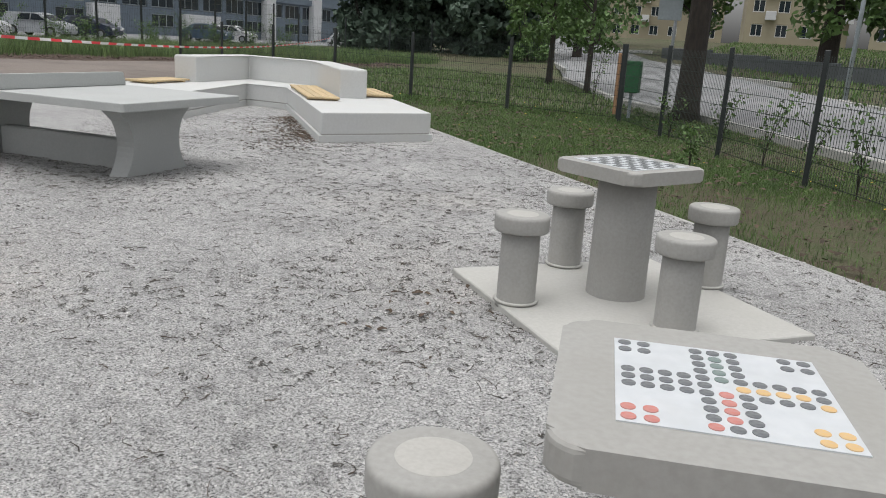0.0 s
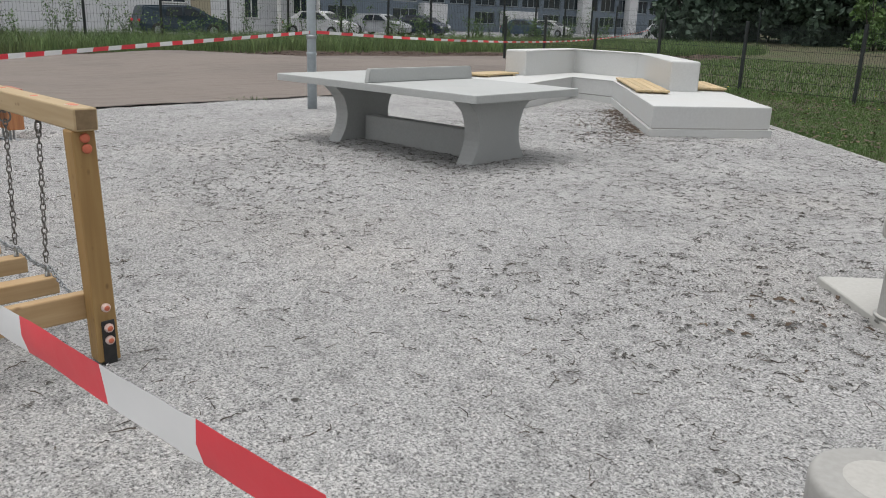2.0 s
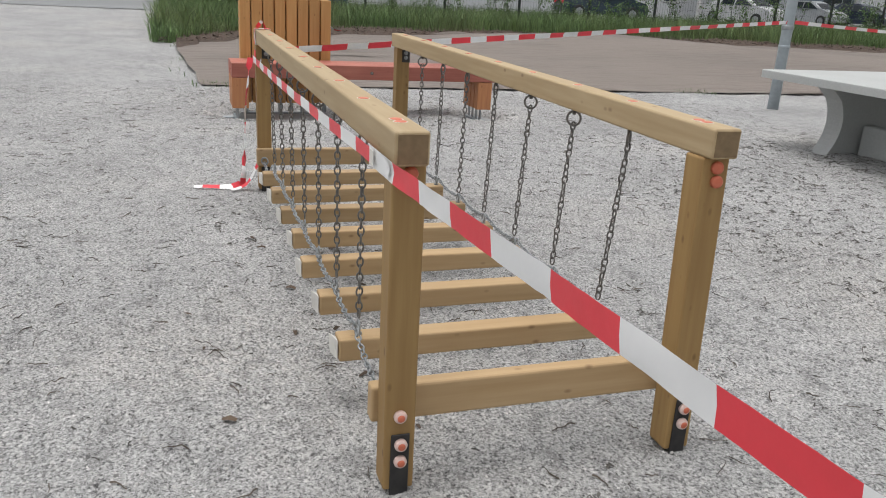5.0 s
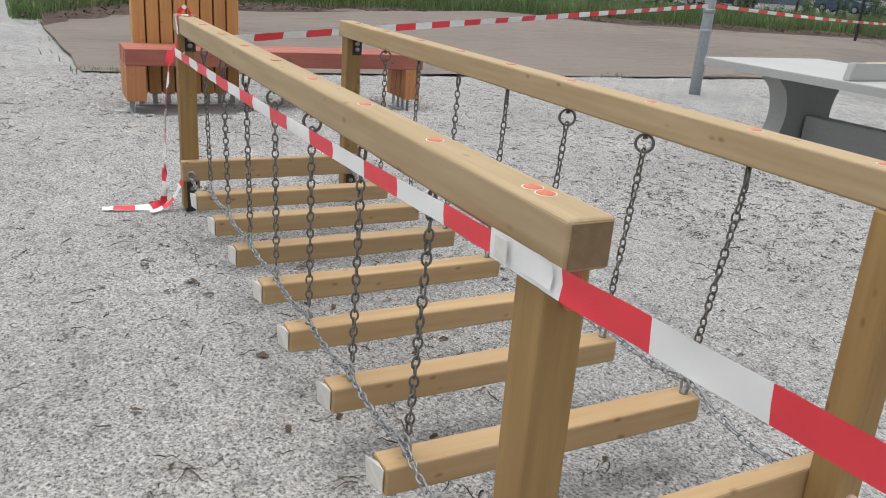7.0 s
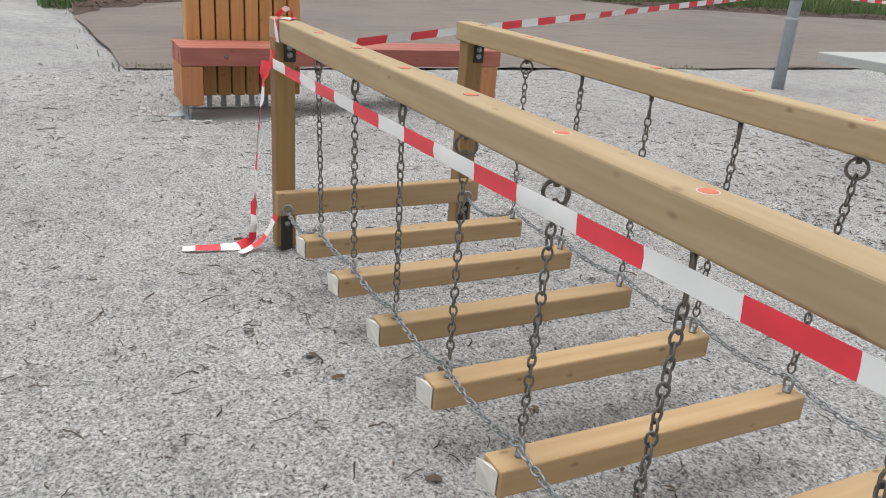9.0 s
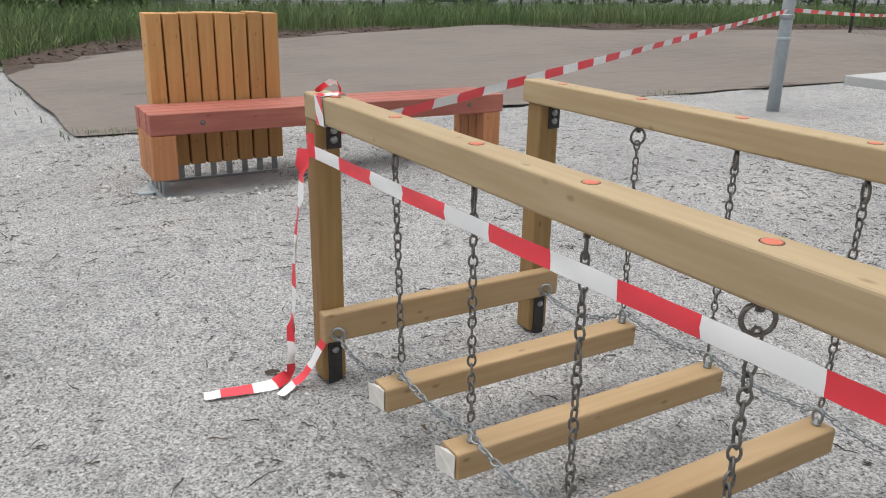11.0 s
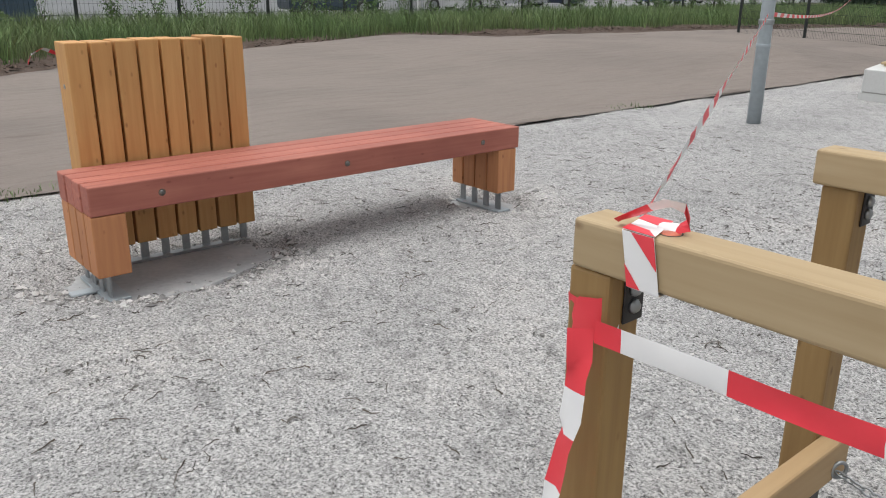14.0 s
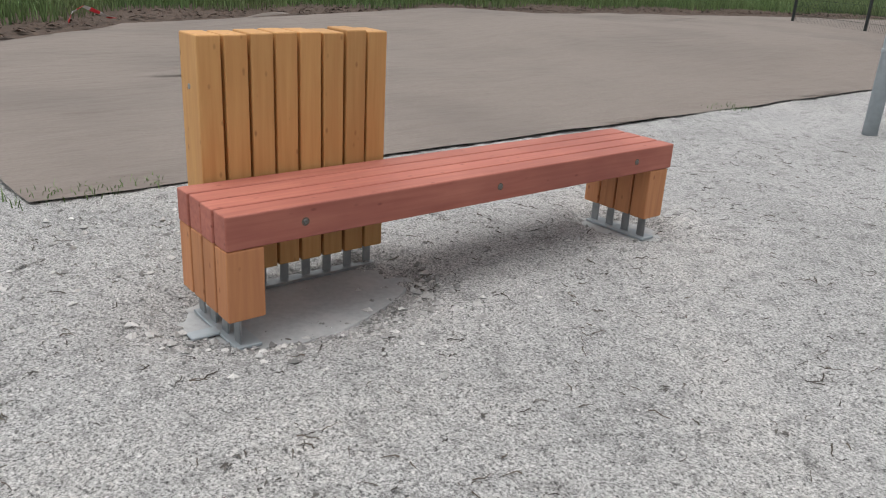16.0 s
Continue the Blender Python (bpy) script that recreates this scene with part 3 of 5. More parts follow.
# ---- chain bridge of treated pine ----
def bolt_cap(parent, m, mat, label):
    """A plastic cover: a pale collar with a coloured plug in its middle, or one plain cap."""
    worn = mat is M_CAPW
    bm = lathe(bmesh.new(), ((0.0165, 0.0), (0.0165, 0.008), (0.0145, 0.0125), (0.010, 0.0145), (0.002, 0.015)), 18)
    cap = part("bolt_cap", bm, M_CAPW if worn else mat, parent, label, True, m)
    if worn:
        part("plug", lathe(bmesh.new(), ((0.0098, 0.010), (0.0098, 0.0155), (0.007, 0.0172), (0.002, 0.0175)), 14), M_CAP, cap, "red plastic plug", True)
    return cap


OX, OY = -5.045, 1.071
bridge = thing("chain_bridge", pose(OX + 0.016, OY, 0, 0, 0, 0.45), "treated pine balance bridge hung on steel chains", "play bridge")
NEAR_END, FAR_END = {"L": -3.431 - OX, "R": -3.455 - OX}, {"L": -6.590 - OX, "R": -6.613 - OX}
YL, YR = (-0.449, -0.370), (0.366, 0.445)
PXN, PXF = (-3.557 - OX, -3.479 - OX), (-6.595 - OX, -6.517 - OX)
TOP, UNDER = 0.926, 0.849
PLANKS = [-3.961 - 0.3497 * k - OX for k in range(7)]
HANGS = [-3.906 - 0.362 * k - OX for k in range(7)]
posts = {}
FACING = {"L": (2, 3), "R": (1, 2, 6)}
for s, ylim in (("L", YL), ("R", YR)):
    for e, xlim in (("N", PXN), ("F", PXF)):
        head, foot_y = {"LN": (0.009, 0.014), "RN": (-0.004, 0.020), "LF": (0.004, 0.010), "RF": (0.012, 0.016)}[s + e]
        bm = B((xlim[0], ylim[0], 0.004), (xlim[1], ylim[1], UNDER), 0.006, 2)
        for v in bm.verts:
            v.co.y += head + (foot_y - head) * (1 - v.co.z / UNDER)
        post = part("post", bm, pine_z, bridge)
        posts[s + e] = post
        pl = (ylim[0] + foot_y, ylim[1] + foot_y)
        yc = (pl[0] + pl[1]) / 2
        face = xlim[1] if e == "N" else xlim[1]
        if e == "N":
            part("bracket", B((face, yc - 0.024, -0.03), (face + 0.005, yc + 0.024, 0.164), 0.002), M_BLACK, post, "black steel foot bracket")
            for z in (0.137, 0.090):
                bolt_cap(post, pose(face + 0.005, yc, z, 0, 90, 0), M_CAPW, "pale pink plastic bolt cap")
            bolt_cap(post, pose(face, yc - 0.003, 0.214, 0, 90, 0), M_CAPW, "pale pink plastic bolt cap")
            for z in (0.824, 0.788):
                bolt_cap(post, pose(face, yc + head - foot_y + (0.002 if z > 0.8 else 0.006), z, 0, 90, 0), M_CAP, "orange plastic bolt cap")
        else:
            box_top = B((face, yc - 0.012, UNDER - 0.085), (face + 0.005, yc + 0.036, UNDER - 0.002), 0.002)
            part("bracket", box_top, M_BLACK, post, "black steel angle bracket")
            part("bracket", B((face, yc - 0.024, -0.03), (face + 0.005, yc + 0.024, 0.14), 0.002), M_BLACK, post, "black steel foot bracket")
            for z, yo in ((UNDER - 0.03, 0.01), (UNDER - 0.058, 0.01), (0.11, 0.0)):
                bm = lathe(bmesh.new(), ((0.012, 0), (0.012, 0.004), (0.008, 0.009), (0.002, 0.011)), 10)
                part("bolt", bm, M_STEEL, post, "steel bolt head", True, pose(face + 0.005, yc + yo, z, 0, 90, 0))
    beam = part("beam", B((FAR_END[s], ylim[0], UNDER), (NEAR_END[s], ylim[1], TOP), 0.007, 3), pine_x, bridge)
    part("end_grain", B((NEAR_END[s] - 0.001, ylim[0] + 0.006, UNDER + 0.006), (NEAR_END[s] + 0.0015, ylim[1] - 0.006, TOP - 0.006), 0.0005), pine_end, beam, "weathered brown end grain")
    yc = (ylim[0] + ylim[1]) / 2
    for x in HANGS + [-3.551 - OX, -3.585 - OX, -6.446 - OX]:
        bm = lathe(bmesh.new(), ((0.0150, -0.001), (0.0150, 0.0008), (0.0125, 0.0018), (0.008, 0.0024), (0.002, 0.0026)), 18)
        cap = part("bolt_cap", bm, M_CAP, beam, "orange plastic cap", True, pose(x, yc + 0.004 * math.sin(x * 9), TOP))
        # pale worn rims at the near end, dark rims on the rest
        part("counterbore", lathe(bmesh.new(), ((0.0172, -0.001), (0.0172, 0.0005), (0.0152, 0.0005), (0.0152, -0.001)), 18), M_LABEL if x > -4.7 - OX else M_TWIG, cap, "rim of the drilled hole, worn pale near, dark further on")
    # chains from the beam to each plank
    ylim = YL if s == "L" else YR
    yc = (ylim[0] + ylim[1]) / 2
    yp = -0.398 if s == "L" else 0.400
    for k, x in enumerate(HANGS):
        bm = bmesh.new()
        ring_z = UNDER - 0.035
        ch = part("chain", chain(bm, [(x, yc, UNDER - 0.062), (PLANKS[k] + 0.004 * math.sin(k * 2.1), yp, 0.262)]), M_CHAIN, bridge, "steel link chain", True)
        bm = bmesh.new()
        link_ring(bm, Matrix.Translation((x, yc, ring_z)) @ Matrix.Rotation(1.06 + 0.12 * k - 0.4 if k in FACING[s] else 2.42, 4, "Z"), 0.024, 0.024, 0.0042, 16, 6)
        part("ring", bm, M_CHAIN, ch, "steel hanging ring", True)
        bm = bmesh.new()
        lathe(bm, ((0.007, UNDER - 0.022), (0.007, UNDER - 0.006), (0.014, UNDER - 0.006), (0.014, UNDER)), 10, (x, yc, 0))
        part("eye_bolt", bm, M_CHAIN, ch, "dark steel eye bolt", True)
        bm = bmesh.new()
        x = PLANKS[k]
        link_ring(bm, Matrix.Translation((x, yp, 0.240)), 0.020, 0.013, 0.0040, 12, 6)
        lathe(bm, ((0.011, 0.216), (0.011, 0.222), (0.006, 0.224), (0.006, 0.232)), 10, (x, yp, 0))
        part("eye_bolt", bm, M_STEEL, ch, "bright steel eye bolt", True)
    # the long chain that ties the planks together
    yq = yp - 0.012 if s == "L" else yp + 0.012
    stops = [(PXF[1] + 0.06, yc - 0.0, 0.175)] + [(x, yq, 0.250) for x in reversed(PLANKS)] + [(PXN[0] - 0.08, yc, 0.20)]
    pts = []
    for i, (p, q) in enumerate(zip(stops, stops[1:])):
        sag = 0.05 if i == 0 else 0.022
        pts += sagged(p, q, sag, 6)[:-1]
    pts.append(Vector(stops[-1]))
    part("tie_chain", chain(bmesh.new(), pts, 0.014, 0.0082, 0.0028), M_STEEL, bridge, "bright galvanised tie chain", True)
    bm = bmesh.new()
    link_ring(bm, Matrix.Translation((PXF[1] + 0.055, yc, 0.185)) @ Matrix.Rotation(1.1, 4, "Z"), 0.02, 0.02, 0.005, 14, 6)
    part("ring", bm, M_STEEL, bridge, "steel end ring", True)
for x0, x1 in ((PXN[0] - 0.047, PXN[0] - 0.001), (PXF[1] + 0.001, PXF[1] + 0.047)):
    part("cross_beam", B((x0, YL[0] - 0.003, 0.155), (x1, YR[1] + 0.022, 0.254), 0.007, 2), pine_y, bridge)
rng = random.Random(4)
for k, x in enumerate(PLANKS):
    y0, y1 = -0.458 + rng.uniform(-0.008, 0.008), 0.434 + rng.uniform(-0.006, 0.006)
    plank = part("plank", B((x - 0.037, y0, 0.146), (x + 0.037, y1, 0.216), 0.006, 2), pine_y, bridge)
    bm = bmesh.new()
    vs = [bm.verts.new((x + dx, y0 - 0.003 - oy, z)) for dx, z, oy in ((-0.034, 0.150, 0.012), (0.030, 0.152, 0.002), (0.032, 0.212, 0.002), (0.0, 0.215, 0.003), (-0.036, 0.21, 0.016))]
    f = bm.faces.new(vs)
    ex_ = bmesh.ops.extrude_face_region(bm, geom=[f])
    bmesh.ops.translate(bm, vec=(0, 0.0015, 0), verts=[v for v in ex_["geom"] if isinstance(v, bmesh.types.BMVert)])
    part("end_label", bm, M_LABEL, plank, "peeling white label on the plank end")

# ---- barrier tape ----
side = [(-6.505, 0.596, 0.765), (-6.1, 0.600, 0.770), (-5.4, 0.604, 0.784), (-4.8, 0.609, 0.798), (-4.1, 0.615, 0.820), (-3.75, 0.618, 0.835), (-3.42, 0.624, 0.844)]
tape("barrier_tape", side, 0.038, "red and white barrier tape stretched along the bridge beam", 0.1811, 0.137, [0.05] * 7)
run = [(-3.575, 0.617, 0.842), (-3.40, 0.631, 0.838), (-3.06, 0.648, 0.845), (-2.73, 0.669, 0.851), (-2.38, 0.685, 0.857), (-2.02, 0.702, 0.866), (-1.65, 0.716, 0.880), (-1.34, 0.738, 0.884), (0.0, 0.850, 0.895), (1.0, 0.940, 0.902)]
tape("barrier_tape", run, 0.048, "red and white barrier tape stretched past the game tables", 0.173, 0.1735, [0.05] * 2 + [0.12] * 8)
patch = tagged(new("tape_patch", finish("tape_patch", B((-3.555, 0.6120, 0.826), (-3.520, 0.6133, 0.862), 0.0004), M_LABEL)), "pale adhesive patch joining two barrier tapes", "tape patch")
stake = thing("stake", pose(1.02, 0.972, 0), "plain wooden stake holding barrier tape", "stake")
part("shaft", B((-0.025, -0.025, -0.05), (0.025, 0.025, 1.05), 0.004), pine_z, stake)
top_run = sagged((-6.58, 0.705, 0.80), (-9.80, 6.99, 1.015), 0.0, 24)
tape("barrier_tape", top_run, 0.040, "red and white barrier tape from bridge to lamp post", 0.185, 0.0, [0.15 + 0.2 * math.sin(i * 0.8) for i in range(25)])
tape("barrier_tape", sagged((-9.82, 7.12, 1.02), (-21.5, 35.0, 1.06), 0.30, 40), 0.042, "red and white barrier tape sagging from lamp post to fence", 0.34, 0.0, [0.3 * math.sin(i * 1.1) for i in range(41)])
# wound round the far post and the beam's end
wrap = []
for i in range(15):
    a = 2 * math.pi * i / 14
    c, s_ = math.cos(a), math.sin(a)
    k = 1 / max(abs(c), abs(s_))
    wrap.append((-6.5400 + 0.0415 * c * k, 0.6535 + 0.0425 * s_ * k, 0.776 + 0.012 * math.sin(a) + 0.01 * (c > 0)))
tape("tape_wrap", wrap, 0.070, "barrier tape wound tightly round the post head", 0.145, 0.1455, fold=0.002)
knot = thing("tape_wrap", pose(-6.45, 0.656, 0.926), "barrier tape knotted over the beam end", "barrier tape")


def tape_face(name, mat, corners, inner, lift):
    """A creased piece of tape: the polygon `inner` (0..1 across and along) of the face given by four corners."""
    a, b, c, d = (Vector(p) - Vector((-6.45, 0.656, 0.926)) for p in corners)
    nor = (b - a).cross(d - a).normalized() * lift
    bm = bmesh.new()
    vs = [bm.verts.new((a.lerp(b, u)).lerp(d.lerp(c, u), v) + nor) for u, v in inner]
    f = bm.faces.new(vs)
    top = bmesh.ops.extrude_face_region(bm, geom=[f])
    bmesh.ops.translate(bm, vec=nor.normalized() * 0.0006, verts=[q for q in top["geom"] if isinstance(q, bmesh.types.BMVert)])
    part(name, bm, mat, knot)


sheet = [(0, 0), (1, 0), (1, 1), (0, 1)]
fr = [(-6.462, 0.6085, 0.8475), (-6.408, 0.6085, 0.8475), (-6.424, 0.6085, 0.928), (-6.478, 0.6085, 0.928)]
tp = [(-6.478, 0.608, 0.928), (-6.424, 0.608, 0.928), (-6.452, 0.691, 0.928), (-6.500, 0.691, 0.928)]
bk = [(-6.408, 0.691, 0.8475), (-6.462, 0.691, 0.8475), (-6.500, 0.691, 0.928), (-6.452, 0.691, 0.928)]
un = [(-6.462, 0.691, 0.8475), (-6.408, 0.691, 0.8475), (-6.408, 0.608, 0.8475), (-6.462, 0.608, 0.8475)]
for c in (fr, tp, bk, un):
    tape_face("white_band", M_TAPEW, c, sheet, 0.001)
tape_face("red_band", M_RED, fr, [(0, 0), (0.42, 0), (0, 0.40)], 0.0022)
tape_face("red_band", M_RED, fr, [(0.30, 1), (1, 0.42), (1, 1)], 0.0022)
tape_face("red_band", M_RED, tp, [(0, 0), (1, 0), (0.7, 0.22), (0, 0.3)], 0.0022)
tape_face("red_band", M_RED, tp, [(0.0, 0.7), (1, 0.55), (1, 1), (0, 1)], 0.0022)
loop = [(-6.50, 0.625, 0.933), (-6.475, 0.63, 0.948), (-6.45, 0.64, 0.962), (-6.425, 0.645, 0.972), (-6.405, 0.65, 0.966), (-6.40, 0.655, 0.945), (-6.42, 0.66, 0.932), (-6.45, 0.655, 0.933)]
tape("tape_knot", loop, 0.02, "crumpled loop of barrier tape on the beam", 0.05, 0.0, [1.2, 1.0, 0.8, 0.7, 0.5, 0.3, 0.8, 1.3], 0.006)
tail = [(-6.525, 0.588, 0.765), (-6.515, 0.576, 0.70), (-6.52, 0.565, 0.60), (-6.535, 0.555, 0.48), (-6.55, 0.55, 0.34), (-6.565, 0.545, 0.2), (-6.57, 0.54, 0.08), (-6.56, 0.53, 0.025), (-6.53, 0.46, 0.014), (-6.54, 0.36, 0.016), (-6.56, 0.25, 0.014)]
tape("tape_tail", tail, 0.040, "loose twisted end of barrier tape hanging to the gravel", 0.09, 0.0, [1.5, 1.2, 1.0, 0.7, 0.3, 0.6, 0.2, 0.3, 1.0, 1.3, 1.45], 0.012)
tail = [(-6.46, 0.63, 0.20), (-6.47, 0.61, 0.16), (-6.49, 0.58, 0.09), (-6.50, 0.55, 0.035), (-6.50, 0.51, 0.014), (-6.46, 0.46, 0.012)]
tape("tape_tail", tail, 0.030, "short torn end of barrier tape at the post foot", 0.075, 0.0, [0.3, 0.6, 0.9, 1.2, 1.4, 1.5], 0.008)

scrap = [(-19.2, 2.75, 0.10), (-19.35, 2.85, 0.22), (-19.5, 3.05, 0.30), (-19.6, 3.2, 0.24), (-19.7, 3.45, 0.12), (-19.75, 3.6, 0.10)]
tape("tape_scrap", scrap, 0.06, "torn scrap of barrier tape lying in the mulch", 0.16, 0.0, [0.3, 0.7, 1.1, 0.5, 1.2, 1.4], 0.02)

# ---- wooden bench with slatted backrest ----
bench = thing("wooden_bench", pose(-9.397, 1.880, 0.004), "rose-stained timber bench with a tall orange slatted backrest", "bench")
X0, X1, Y0, Y1 = -0.207, 0.217, -1.250, 1.250
wseat = (X1 - X0 - 3 * 0.008) / 4
for k in range(4):
    a = X0 + k * (wseat + 0.008)
    sb = part("seat_beam", B((a, Y0 + 0.003 * (k % 2), 0.324), (a + wseat, Y1, 0.452), 0.006, 2), rose_y, bench)
    if k == 3:
        for y in (0.941 - 1.88, 1.900 - 1.88, 2.836 - 1.88):
            bm = lathe(bmesh.new(), ((0.011, 0), (0.011, 0.002), (0.006, 0.0035), (0.002, 0.004)), 12)
            part("bolt", bm, M_CHAIN, sb, "countersunk dark steel bolt", True, pose(a + wseat, y, 0.388, 0, 90, 0))
            part("counterbore", lathe(bmesh.new(), ((0.0165, -0.001), (0.0165, 0.0006), (0.0115, 0.0006), (0.0115, -0.001)), 16), M_TWIG, sb, "dark stained ring round the bolt", m=pose(a + wseat, y, 0.388, 0, 90, 0))
    for y, z0 in ((Y0 + 0.002, 0.052), (Y1 - 0.165, 0.058)):
        leg = part("leg_block", B((a + 0.001, y, z0), (a + wseat - 0.001, y + 0.145, 0.3225), 0.006, 2), orange_leg, bench)
        part("foot_bar", B((a + wseat / 2 - 0.024, y + 0.05, -0.066), (a + wseat / 2 + 0.024, y + 0.058, z0), 0.001), M_STEEL, leg, "galvanised flat steel foot")
for y in (Y0 + 0.03, Y1 - 0.15):
    part("base_plate", B((X0 + 0.02, y, -0.066), (X1 - 0.005, y + 0.10, -0.054), 0.002), M_POLE, bench, "dusty galvanised base plate")
part("base_plate", B((-0.0, Y0 - 0.075, -0.063), (0.06, Y0 + 0.04, -0.050), 0.004), M_POLE, bench, "dusty galvanised anchor lug")
for px, py, sx, sy, a in ((-9.445, 1.05, 0.31, 0.56, 4), (-9.385, 3.05, 0.25, 0.15, 12)):
    bm = bmesh.new()
    prism(bm, [(sx * (1 + 0.12 * math.sin(3.1 * t + px)) * math.cos(t), sy * (1 + 0.1 * math.sin(4.3 * t + py)) * math.sin(t)) for t in (2 * math.pi * q / 22 for q in range(22))], -0.16, -0.066, 0.012, 2)
    pad_ob = tagged(new("footing", finish("footing", bm, M_DUST)), "dusty grey concrete footing under the bench", "footing")
    pad_ob.matrix_world = pose(px, py, 0, 0, 0, a)
rng = random.Random(7)
SY0, SY1 = 0.742 - 1.88, 1.588 - 1.88
ws = (SY1 - SY0 - 7 * 0.012) / 8
for k in range(8):
    y = SY0 + k * (ws + 0.012)
    dx, dz = rng.uniform(-0.004, 0.004), rng.uniform(-0.006, 0.006)
    sl = part("backrest_slat", B((-0.386 + dx, y, 0.038), (-0.223 + dx, y + ws, 1.006 + dz), 0.006, 2), orange_z, bench)
    part("foot_bar", B((-0.286, y + ws / 2 - 0.02, -0.068), (-0.278, y + ws / 2 + 0.02, 0.040), 0.001), M_STEEL, sl, "galvanised flat steel foot")
    if k == 0:
        bm = lathe(bmesh.new(), ((0.011, 0), (0.011, 0.002), (0.006, 0.0035), (0.002, 0.004)), 12)
        part("bolt", bm, M_STEEL, sl, "countersunk steel bolt", True, pose(-0.308, y, 0.805, 90, 0, 0))
part("base_rail", B((-0.30, SY0, -0.07), (-0.245, SY1, -0.055), 0.002), M_STEEL, bench, "galvanised foot rail")

# ---- lamp post of the yard ----
pole = thing("lamp_post", pose(-9.845, 7.05, 0), "grey painted steel lamp post standing in the gravel", "lamp post")
part("shaft", tube(bmesh.new(), [(0, 0, -0.1), (0, 0, 1.1), (0, 0, 5.5)], [0.066, 0.062, 0.045], 20), M_POLE, pole, smooth=True)
part("clamp", lathe(bmesh.new(), ((0.07, 0.93), (0.072, 0.94), (0.072, 0.97), (0.07, 0.98)), 18), M_STEEL, pole, "steel band clamp", True)
part("collar", lathe(bmesh.new(), ((0.067, 0.72), (0.069, 0.725), (0.069, 0.75), (0.067, 0.755)), 18), M_POLE, pole, smooth=True)

# ---- table-tennis table ----
pp = thing("table_tennis_table", pose(-6.56, 5.995, 0, 0, 0, 2.6), "grey cast concrete table-tennis table with concrete net", "table tennis table")
prof = rounded_square(1, 0.02, 2)
bm = bmesh.new()
prism(bm, [(x * 1.35, y * 0.7625) for x, y in prof], 0.588, 0.656, 0.008, 2)
part("tabletop", bm, M_PING, pp)
bm = bmesh.new()
side_prism(bm, [(-0.745, 0.656), (0.745, 0.656), (0.715, 0.784), (-0.715, 0.784)], -0.032, 0.032, 0)
bmesh.ops.bevel(bm, geom=list(bm.edges), offset=0.008, segments=2, affect="EDGES")
part("net", bm, M_PING, pp, "cast concrete net wall")
for xc in (0.928, -0.868):
    outline = []
    N = 14
    for k in range(N + 1):
        z = -0.03 + 0.618 * k / N
        f = (k / N - 0.46) / 0.54
        outline.append((0.455 - 0.165 * (1 - min(1, abs(f)) ** 2.0) + (0.06 if f > 0.6 else 0.0) * (f - 0.6) / 0.4, z))
    outline += [(-y, z) for y, z in reversed(outline)]
    bm = bmesh.new()
    side_prism(bm, outline, xc - 0.09, xc + 0.09, 0)
    part("pedestal", bm, M_PING, pp, "waisted concrete pedestal")
part("web", B((-0.75, -0.075, -0.02), (0.87, 0.075, 0.25), 0.01), M_PING, pp, "low concrete web between pedestals")


# ---- game tables with stools on slabs ----
def stool(m, group):
    st = thing("stool", m, "round mushroom-shaped cast concrete stool", "stool", group)
    part("stem", lathe(bmesh.new(), ((0.108, -0.02), (0.104, 0.0), (0.098, 0.012), (0.097, 0.2), (0.096, 0.37)), 32), M_CONC, st, smooth=True)
    part("seat", lathe(bmesh.new(), ((0.09, 0.366), (0.125, 0.3665), (0.129, 0.367), (0.133, 0.370), (0.135, 0.375), (0.136, 0.380), (0.137, 0.434), (0.136, 0.440), (0.133, 0.446), (0.128, 0.4495), (0.123, 0.4503), (0.09, 0.4505)), 48), M_CONC, st, smooth=True)
    part("foot_ring", lathe(bmesh.new(), ((0.112, 0.004), (0.112, 0.012), (0.106, 0.015), (0.09, 0.015)), 32), M_SLAB, st, "pale mortar ring at the foot", True)
    part("worn_disc", lathe(bmesh.new(), ((0.079, 0.4500), (0.079, 0.4510), (0.074, 0.4513)), 32), M_PALE, st, "paler ground disc")
    return st


def game_table(m, label):
    tb = thing("game_table", m, label, "game table")
    part("pedestal", lathe(bmesh.new(), ((0.165, -0.02), (0.16, 0.01), (0.156, 0.02), (0.153, 0.3), (0.15, 0.672)), 40), M_CONC, tb, smooth=True)
    part("foot_ring", lathe(bmesh.new(), ((0.176, 0.018), (0.176, 0.026), (0.168, 0.030), (0.150, 0.030)), 40), M_SLAB, tb, "pale mortar ring at the foot", True)
    bm = bmesh.new()
    prism(bm, rounded_square(0.278, 0.06, 6), 0.674, 0.740, 0.013, 3, False)
    part("tabletop", bm, M_CONC, tb)
    return tb


def slab(m, half, label):
    s = tagged(new("slab", finish("slab", B((-half, -half, -0.1), (half, half, 0.022), 0.006, 1), M_SLAB)), label, "slab")
    s.matrix_world = m
    return s


def dot(bm, x, y, r, z0, z1, seg=20):
    lathe(bm, ((r, z0), (r, z1)), seg, (x, y, 0))


T1, A1 = (-0.523, 1.919), 12.0
slab(pose(*T1, 0, 0, 0, A1), 0.74, "square pale concrete slab under the ludo table")
ludo = game_table(pose(*T1, 0, 0, 0, A1), "concrete game table with a printed ludo board")
bm = B((-0.178, -0.178, 0.738), (0.178, 0.178, 0.7425))
board = part("board", bm, M_PRINT, ludo, "white ludo board print")
DK, DKG, RD, YE = print_dot("black_dot", (0.05, 0.06, 0.07)), print_dot("green_dot", (0.10, 0.17, 0.15)), print_dot("red_dot", (0.58, 0.14, 0.10)), print_dot("yellow_dot", (0.75, 0.45, 0.12))
